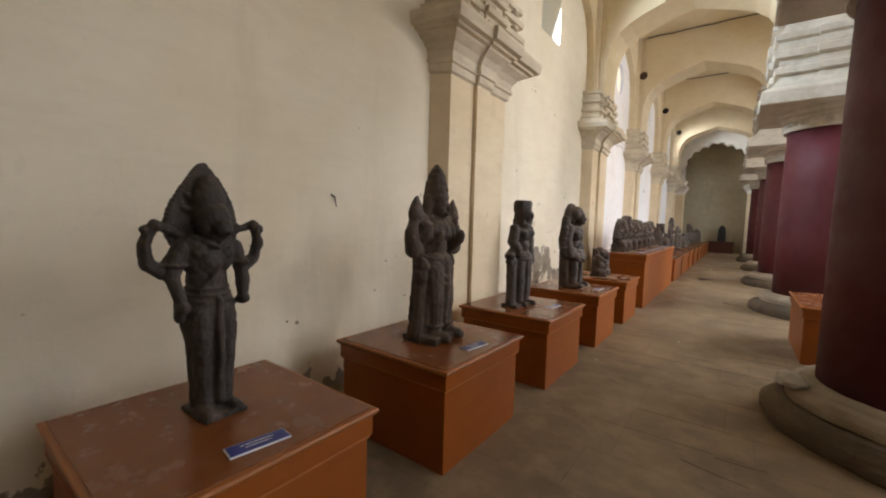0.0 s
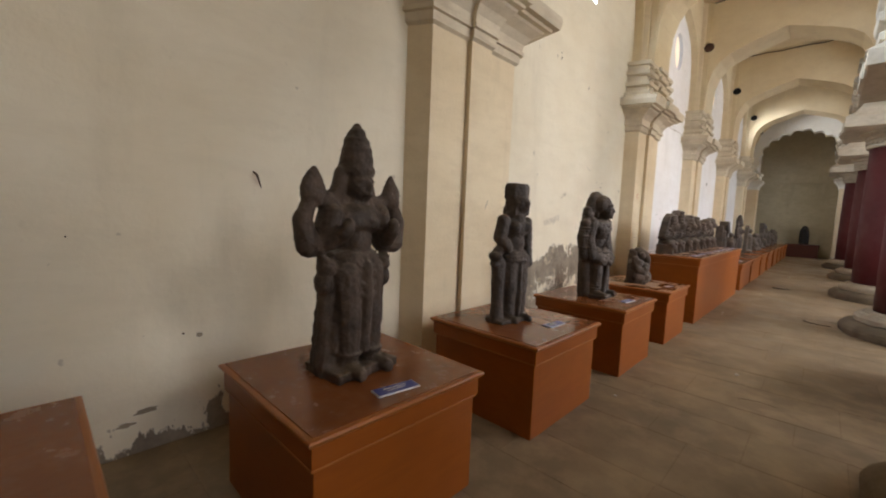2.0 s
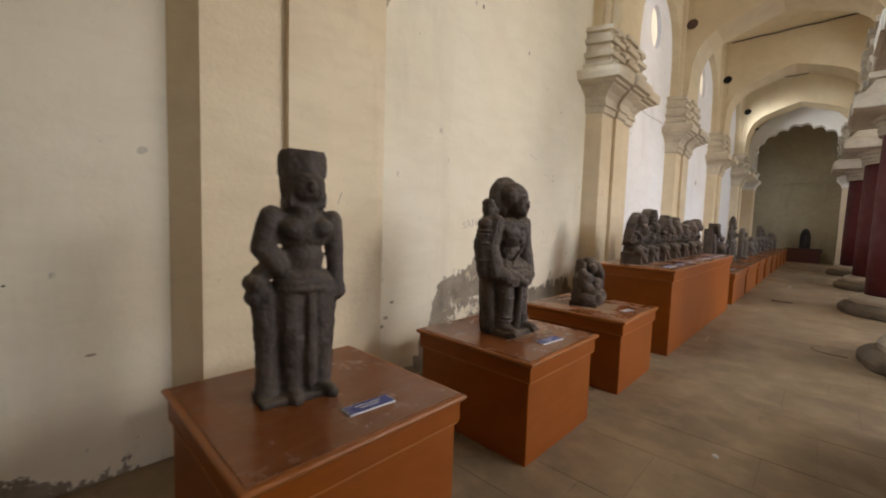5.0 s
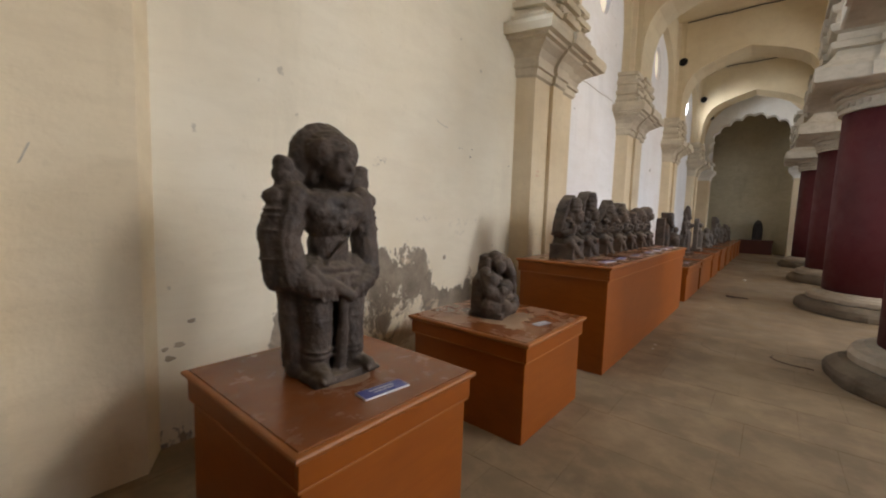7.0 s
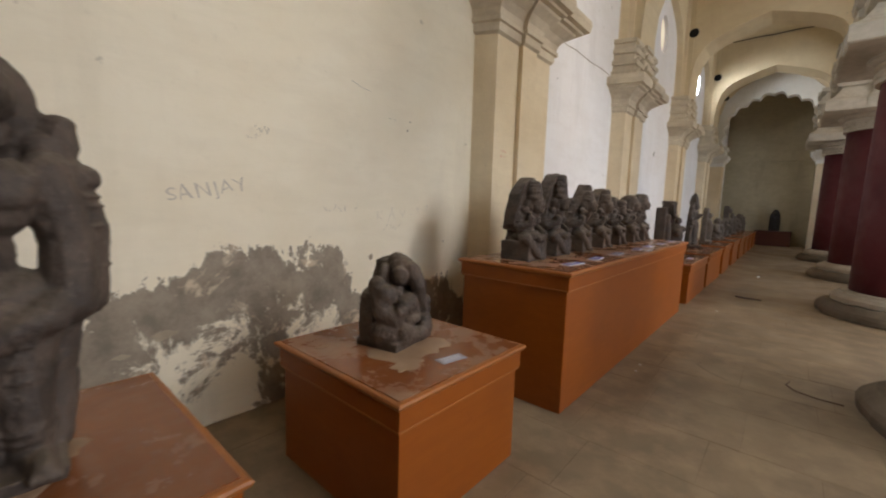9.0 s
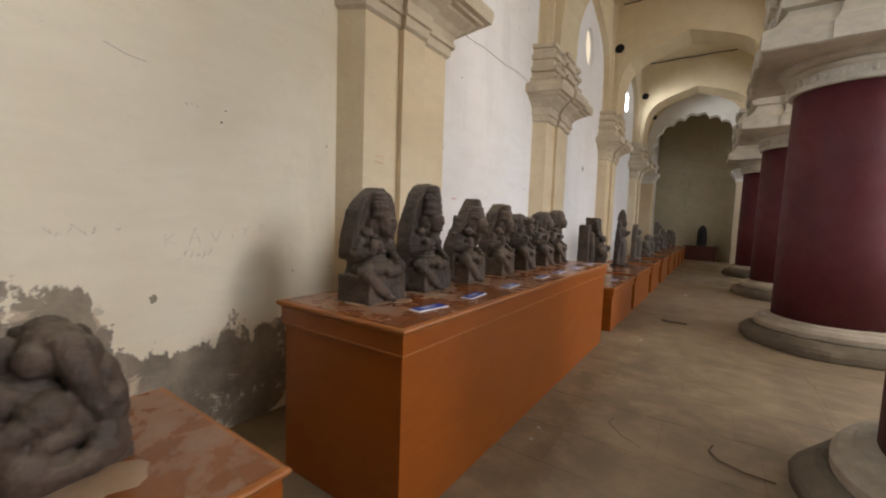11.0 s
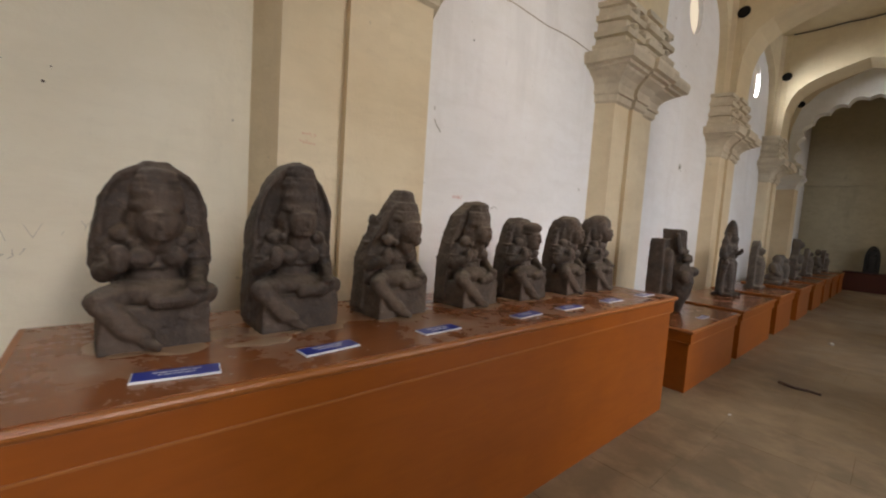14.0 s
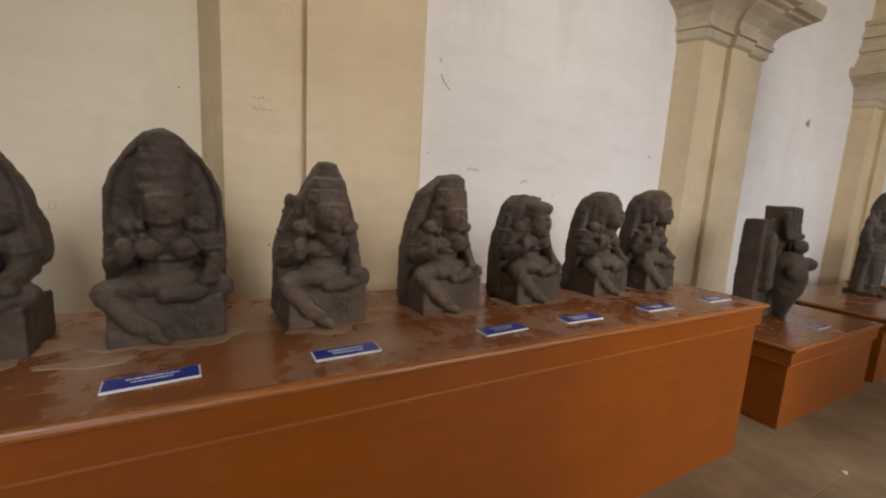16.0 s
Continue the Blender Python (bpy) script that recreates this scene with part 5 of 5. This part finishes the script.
standing(statue_two_slabs, -1.78, 11.75, 0.5635, 0, (1, 1, 1.04), GRANITE_BROWN, "broken dark granite relief of two joined slabs", 20, 0.009)
standing(statue_conical_crown, -1.80, 13.95, 0.5735, 0, 0.94, GRANITE, "dark granite standing figure with conical crown", 21, 0.010)
for y, kind, h, s in ((15.4, "slab", 0.80, 22), (16.9, "seat", 0.58, 23), (17.6, "slab", 0.55, 24), (19.1, "group", 0.90, 25), (20.8, "slab", 0.70, 26),
                      (22.4, "seat", 0.72, 27), (24.1, "slab", 0.66, 28)):
    standing(lambda: statue_far(kind, h), -1.75, y, 0.5835, 0, 1.0, GRANITE_GREY, "weathered grey stone carving on a plinth", s, 0.014)
c = Clay().block((0, 0, 0.04), (0.13, 0.16, 0.04)).slab(dome(0.18, 0.0, 0.86, 2.0), -0.06, 0.04)
c.limb([(0.05, 0, 0.1), (0.06, 0, 0.5)], [0.1, 0.12]).ball((0.07, 0, 0.66), 0.09)
c.done("statue", pose(-0.8, 25.72, 0.6035, 0, 0, -90), BLACK_STONE, "black stone figure on the dark end plinth", 0.014, seed=30)

# ---- marks on the walls, cables and litter ----


def strokes(name, lines, r, material, label, category):
    """Thin raised strokes on a wall, one object."""
    bm = bmesh.new()
    for pts in lines:
        for a, b in zip(pts, pts[1:]):
            pole(bm, a, b, r, r, 5)
    return tagged(part(name, bm, material), label, category, kind="stuff" if len(lines) > 1 else "")


def scrawl(x, y, z, w, h, n, seed):
    """A few crooked pen strokes in a patch of wall."""
    r = random.Random(seed)
    out = []
    for k in range(n):
        y0 = y + w * k / n
        out.append([(x, y0 + r.uniform(0, 0.5) * w / n, z + r.uniform(0, h)), (x, y0 + r.uniform(0.4, 1) * w / n, z + r.uniform(0, h)),
                    (x, y0 + r.uniform(0.2, 1) * w / n, z + r.uniform(0, h))])
    return out


PF = W + 0.19
PENCIL_FAINT = paint("faint_scratch", (0.55, 0.495, 0.405), (0.48, 0.43, 0.35), 0.9)
PALE = paint("pale_dusty_cable", (0.50, 0.44, 0.36), (0.40, 0.34, 0.27), 0.9)
strokes("scrawl", scrawl(PF, 8.04, 1.76, 0.10, 0.025, 6, 1) + scrawl(PF, 8.05, 1.81, 0.09, 0.02, 5, 2), 0.0012, CHALK_RED, "faint red scrawl on the cream pilaster", "graffiti")
strokes("scrawl", scrawl(W, 9.42, 1.56, 0.13, 0.035, 6, 3), 0.0018, CHALK_RED, "red scrawl on the white wall", "graffiti")
cu = bpy.data.curves.new("scrawl", 'FONT')
cu.body, cu.size, cu.extrude, cu.space_character, cu.offset = "SANJAY", 0.105, 0.0012, 1.16, -0.0008
tmp = new("words", cu)
me = bpy.data.meshes.new_from_object(tmp.evaluated_get(bpy.context.evaluated_depsgraph_get()))
bpy.data.objects.remove(tmp)
for v in me.vertices:
    q = Vector((v.co.x * 7, v.co.y * 9, 0))
    v.co.x += 0.016 * noise.noise(q * 2.2)
    v.co.y += 0.014 * noise.noise(q * 2.4 + Vector((5, 9, 1)))
me.materials.clear()
me.materials.append(PENCIL_FAINT)
ob = new("scrawl", me)
ob.matrix_world = pose(W + 0.001, 5.32, 1.255, 0, 0, 0) @ pose(0, 0, 0, 90, 0, 90) @ pose(0, 0, 0, 0, 0, 11)
tagged(ob, "faint grey capital letters scratched into the cream wall", "graffiti")
KAV = [[(0, 0), (0, 1)], [(0.55, 1), (0.05, 0.5), (0.6, 0)], [(1.3, -0.1), (1.65, 1.25), (2.0, -0.1)], [(1.45, 0.45), (1.9, 0.45)], [(2.6, 0.9), (2.95, 0.0), (3.3, 0.9)],
       [(4.0, 0.1), (4.1, 0.35)], [(4.75, 1.0), (4.95, 0.6), (5.25, 1.05)], [(4.95, 0.6), (4.9, 0.3)], [(6.05, 1.1), (6.05, 0.5), (6.35, 0.65), (6.3, 1.0), (6.05, 1.1)]]
strokes("scrawl", [[(W, 6.68 + 0.088 * u, 1.145 + 0.07 * v + 0.008 * u) for u, v in line] for line in KAV], 0.0013, PENCIL_FAINT,
        "faint grey capital letters scratched low on the wall", "graffiti")
strokes("scrawl", scrawl(W, 6.72, 1.07, 0.2, 0.05, 6, 15), 0.0016, PENCIL_FAINT, "faint grey scratches on the cream wall", "graffiti")
strokes("scrawl", scrawl(W, 14.33, 2.44, 0.10, 0.12, 6, 16), 0.004, PENCIL, "small grey scrawl on the white wall", "graffiti")
strokes("scrawl", scrawl(W, 6.20, 1.20, 0.20, 0.06, 5, 17), 0.0016, PENCIL_FAINT, "faint grey scratches on the cream wall", "graffiti")
strokes("scrawl", scrawl(W, 5.72, 1.62, 0.08, 0.04, 4, 18), 0.0016, PENCIL_FAINT, "faint grey scratches on the cream wall", "graffiti")
strokes("scrawl", scrawl(W, 5.76, 1.66, 0.10, 0.05, 5, 5), 0.0018, PENCIL, "grey scratched scrawl on the cream wall", "graffiti")
strokes("scrawl", scrawl(W, 6.78, 1.91, 0.08, 0.02, 3, 6), 0.0015, PENCIL, "grey scratched scrawl on the cream wall", "graffiti")
strokes("scratch", [[(W, 9.18, 2.17), (W, 9.20, 2.13), (W, 9.25, 2.08)]], 0.004, PENCIL, "dark scratch in the white plaster", "scratch")
strokes("scratch", [[(PF, 8.50, 1.70), (PF, 8.515, 1.67)]], 0.004, PENCIL, "short dark scratch in the pilaster", "scratch")
strokes("scratch", [[(W, 9.90, 1.50), (W, 9.95, 1.53), (W, 9.99, 1.51)]], 0.003, PENCIL, "short dark scratch in the plaster", "scratch")
strokes("scratch", [[(W, 6.44, 2.12), (W, 6.52, 2.09), (W, 6.61, 2.08)]], 0.0018, PENCIL, "faint scratch in the plaster", "scratch")
strokes("scratch", [[(PF, 3.85, 1.42), (PF, 3.88, 1.50)]], 0.0025, PENCIL, "short scratch in the pilaster", "scratch")

bm = bmesh.new()
pole(bm, (W - 0.01, 1.755, 1.575), (W + 0.025, 1.77, 1.55), 0.006, 0.007, 8)
pole(bm, (W + 0.025, 1.77, 1.55), (W + 0.012, 1.80, 1.475), 0.007, 0.002, 8)
tagged(part("wall_hook", bm, RUST), "short rusty iron hook stuck in the wall", "hook")

for y, z, r in ((6.975, 1.86, 0.014), (7.0, 1.93, 0.008), (7.73, 1.85, 0.009), (8.12, 1.08, 0.010), (5.49, 3.43, 0.012), (1.37, 0.62, 0.014), (2.37, 1.0, 0.012),
                (10.24, 1.43, 0.008), (9.55, 2.9, 0.012), (0.9, 1.18, 0.010), (7.45, 0.95, 0.010), (9.05, 1.7, 0.010)):
    bm = bmesh.new()
    r *= 0.45
    lathe(bm, 0, 0, [(r, -0.01), (r, 0.004), (r * 0.6, 0.009)], 8)
    on_pier = 7.92 < y < 8.96
    ob = part("nail", bm, RUST)
    ob.matrix_world = pose(PF if on_pier else W, y, z, 0, 90, 0)
    tagged(ob, "small rusty nail head in the plaster", "nail", "nails in the wall")

CHIP = floor_material("bare_plaster_chip", (0.46, 0.38, 0.27), (0.32, 0.26, 0.18), 0.7)


def plaster_chip(y, z, ry, rz, seed):
    """A shallow ragged place where the wash has come off."""
    bm = bmesh.new()
    n = 28
    ring = []
    for i in range(n):
        a = 2 * math.pi * i / n
        k = 1 + 0.5 * noise.noise(Vector((math.cos(a) * 1.4, math.sin(a) * 1.4, seed))) + 0.3 * noise.noise(Vector((math.cos(a) * 4, math.sin(a) * 4, seed)))
        ring.append((ry * k * math.cos(a), rz * k * math.sin(a)))
    loft(bm, [[(h, u * q, v * q) for u, v in ring] for q, h in ((1.0, -0.001), (0.97, 0.0012))])
    ob = part("plaster_chip", bm, CHIP)
    ob.matrix_world = pose(W, y, z)
    tagged(ob, "small bare chip in the lime-washed wall", "plaster chip", "chips in the wall plaster")


CHIPS = [(4.47, 0.66, 0.022, 0.012), (4.41, 0.54, 0.03, 0.014), (4.345, 0.53, 0.018, 0.012), (4.365, 0.475, 0.024, 0.014), (4.30, 0.40, 0.02, 0.012),
         (1.45, 0.60, 0.016, 0.013), (1.19, 0.225, 0.055, 0.014), (1.10, 0.17, 0.04, 0.012), (2.64, 0.64, 0.022, 0.007), (2.24, 0.74, 0.02, 0.006),
         (5.51, 3.37, 0.016, 0.022), (6.33, 3.20, 0.014, 0.018), (5.28, 0.57, 0.05, 0.026), (5.10, 0.50, 0.03, 0.016), (6.62, 0.87, 0.02, 0.02)]
for k, (y, z, ry, rz) in enumerate(CHIPS):
    plaster_chip(y, z, ry, rz, 3.3 + 1.7 * k)

# cable run across the white bay, and cables where the cross walls meet the ceiling
bm = bmesh.new()
pts = [(W + 0.004, 9.0 + 0.26 * k, 3.36 + 0.012 * math.sin(k * 1.9) + 0.004 * k) for k in range(11)]
tube(bm, pts, 0.0045)
tagged(part("wall_cable", bm, PALE), "thin grey cable along the white wall", "cable")
for yc, hw in PIERS[2:]:
    bm = bmesh.new()
    pts = [(-2.40 + 0.3 * k, yc - 0.41, TOP - 0.03 + 0.012 * math.sin(k * 2.3 + yc)) for k in range(10)]
    tube(bm, pts, 0.013)
    tagged(part("ceiling_cable", bm, CABLE), "dark cable along the ceiling joint", "cable", "ceiling cables")

# things on the floor
bm = bmesh.new()
bmesh.ops.create_icosphere(bm, subdivisions=4, radius=1.0, matrix=Matrix.Diagonal((0.085, 0.13, 0.055, 1)))
for v in bm.verts:
    v.co += v.co.normalized() * 0.030 * noise.noise(v.co * 22) + Vector((0, 0, 0.02 * noise.noise(v.co * 11 + Vector((4, 4, 4)))))
    v.co.z = max(v.co.z, -0.02)
ob = part("rag", bm, CLOTH, smooth=True)
ob.matrix_world = pose(0.265, 3.50, 0.30, 0, 0, 20)
tagged(ob, "crumpled white rag lying on the column base", "rag")

bm = bmesh.new()
pts = [(-0.86, 12.20, 0.012), (-0.74, 12.14, 0.014), (-0.64, 12.17, 0.012), (-0.55, 12.15, 0.012)]
tube(bm, pts, 0.014, 0.011)
tagged(part("stick", bm, RUST), "short crooked brown stick lying on the floor", "stick")
bm = bmesh.new()
pts = [(-0.23, 8.69, 0.008), (-0.25, 8.60, 0.008), (-0.20, 8.51, 0.008), (-0.09, 8.46, 0.008), (0.05, 8.45, 0.008)]
tube(bm, pts, 0.0042)
tagged(part("cable_end", bm, RUST), "bent dark cable end lying on the floor", "cable")
for cr in ([(-0.80, 8.68), (-0.82, 8.60), (-0.72, 8.47), (-0.59, 8.39)], [(-0.14, 2.60), (0.0, 2.60), (0.11, 2.62)], [(-0.30, 2.45), (-0.12, 2.40), (0.02, 2.38)],
           [(-0.52, 4.62), (-0.40, 4.66), (-0.28, 4.63)], [(-0.30, 9.9), (-0.22, 9.75), (-0.10, 9.72)]):
    bm = bmesh.new()
    tube(bm, [(x, y, -0.001) for x, y in cr], 0.003, 0.0025)
    tagged(part("floor_crack", bm, RUST), "short dark open crack between floor slabs", "crack", "cracks in the floor")
for x, y, r in ((-1.17, 8.22, 0.012), (-1.16, 8.06, 0.010), (-0.72, 14.9, 0.03), (-0.6, 5.2, 0.016), (-1.2, 3.9, 0.012), (-0.95, 10.9, 0.014)):
    bm = bmesh.new()
    bmesh.ops.create_icosphere(bm, subdivisions=2, radius=r)
    for v in bm.verts:
        v.co *= 1 + 0.35 * noise.noise(v.co * 60 + Vector((x, y, 0)))
        v.co.z = max(v.co.z * 0.6, -r * 0.3)
    ob = part("plaster_crumb", bm, CLOTH)
    ob.matrix_world = pose(x, y, r * 0.3)
    tagged(ob, "small white plaster crumb on the floor", "crumb", "crumbs on the floor")


def smear(cx, cy, z, rx, ry, seed, label):
    """A thin crust of spilt cement on a plinth top."""
    bm = bmesh.new()
    n = 36
    ring = []
    for i in range(n):
        a = 2 * math.pi * i / n
        k = 1 + 0.45 * noise.noise(Vector((math.cos(a) * 1.6, math.sin(a) * 1.6, seed))) + 0.25 * noise.noise(Vector((math.cos(a) * 5, math.sin(a) * 5, seed)))
        ring.append((rx * k * math.cos(a), ry * k * math.sin(a)))
    loft(bm, [[(x * f, y * f, h) for x, y in ring] for f, h in ((1.0, 0.0), (0.98, 0.0012), (0.9, 0.002))])
    ob = part("cement_smear", bm, SMEAR)
    ob.matrix_world = pose(cx, cy, z)
    tagged(ob, label, "cement smear", "cement smears on the plinths")


SMEAR = floor_material("pale_cement_crust", (0.36, 0.25, 0.16), (0.25, 0.14, 0.075), 0.4)
smear(-1.70, 6.02, Z0 + 0.0005, 0.20, 0.20, 1.3, "pale cement smear round the small statue's foot")
smear(-1.52, 5.86, Z0 + 0.0005, 0.05, 0.09, 4.1, "pale cement smear on the plinth top")
smear(-1.95, 5.72, Z0 + 0.0005, 0.02, 0.035, 7.7, "pale cement spot on the plinth top")
for k, (x, y, rz, *rest) in enumerate(SEATED):
    smear(x + 0.06, y + 0.02, Z1 + 0.0005, 0.12, 0.18, 2.2 + k, "pale cement smear round a statue's foot")
smear(-1.60, 7.60, Z1 + 0.0005, 0.04, 0.10, 5.5, "pale cement smear on the plinth top")
smear(-1.76, 4.68, Z0 + 0.0005, 0.17, 0.17, 9.2, "pale cement smear round a statue's foot")

# ---- floor slabs ----
rng = random.Random(4)
y = -1.4
slabs = []
while y < 13.6:
    dy = rng.choice((0.36, 0.42, 0.48, 0.56))
    x = W + 0.02 - rng.uniform(0, 0.5)
    while x < 3.2:
        dx = rng.uniform(0.42, 0.95)
        if x < 3.1:
            slabs.append((max(x, W + 0.005), min(x + dx, 3.195), y, min(y + dy, 13.595)))
        x += dx
    y += dy
floor_ob = bpy.data.objects["floor"]
cache = {}


def slab_mesh(dx, dy, z0, tilt):
    g = 0.0005
    bm = bmesh.new()
    e = 0.0015
    j = [rng.uniform(0, 0.003) for _ in range(8)]
    loft(bm, [[(g + i + j[0], g + i + j[1], z), (dx - g - i - j[2], g + i + j[3], z), (dx - g - i - j[4], dy - g - i - j[5], z), (g + i + j[6], dy - g - i - j[7], z)]
              for i, z in ((0, -0.02), (0, -0.0008), (e, 0.0))])
    bmesh.ops.recalc_face_normals(bm, faces=bm.faces)
    me = bpy.data.meshes.new("slab")
    bm.to_mesh(me)
    bm.free()
    me.materials.append(FLOOR)
    return me


near = [s for s in slabs if -1.35 < s[1] and s[0] < 1.9][:300]
rest = [s for s in slabs if s not in near]
for x0, x1, y0, y1 in near:
    ob = new("slab", slab_mesh(x1 - x0, y1 - y0, 0, 0))
    ob.parent = floor_ob
    ob.location = (x0, y0, rng.uniform(-0.0006, 0.0006))
bm = bmesh.new()
far = rest + [(W + 0.005 + i * 0.95, W + 0.955 + i * 0.95, 13.6 + j * 0.8, 14.4 + j * 0.8) for i in range(5) for j in range(16)]
far += [(3.2 + i * 1.0, 4.2 + i * 1.0, -5 + j * 1.0, -4 + j * 1.0) for i in range(6) for j in range(31)]
far += [(W + 0.005 + i * 1.0, min(W + 1.005 + i * 1.0, 3.195), -5.4 + j * 1.0, -4.4 + j * 1.0) for i in range(6) for j in range(4)]
far += [(W + 0.005 + 4.75 + i * 0.6, W + 4.755 + (i + 1) * 0.6, 13.6 + j * 0.8, 14.4 + j * 0.8) for i in range(2) for j in range(16)]
for x0, x1, y0, y1 in far:
    loft(bm, [[(x0 + i, y0 + i, z), (x1 - i, y0 + i, z), (x1 - i, y1 - i, z), (x0 + i, y1 - i, z)] for i, z in ((0.0015, -0.02), (0.0015, -0.0008), (0.003, 0.0))])
ob = part("paving", bm, FLOOR, floor_ob)
ob["kind"] = "stuff"
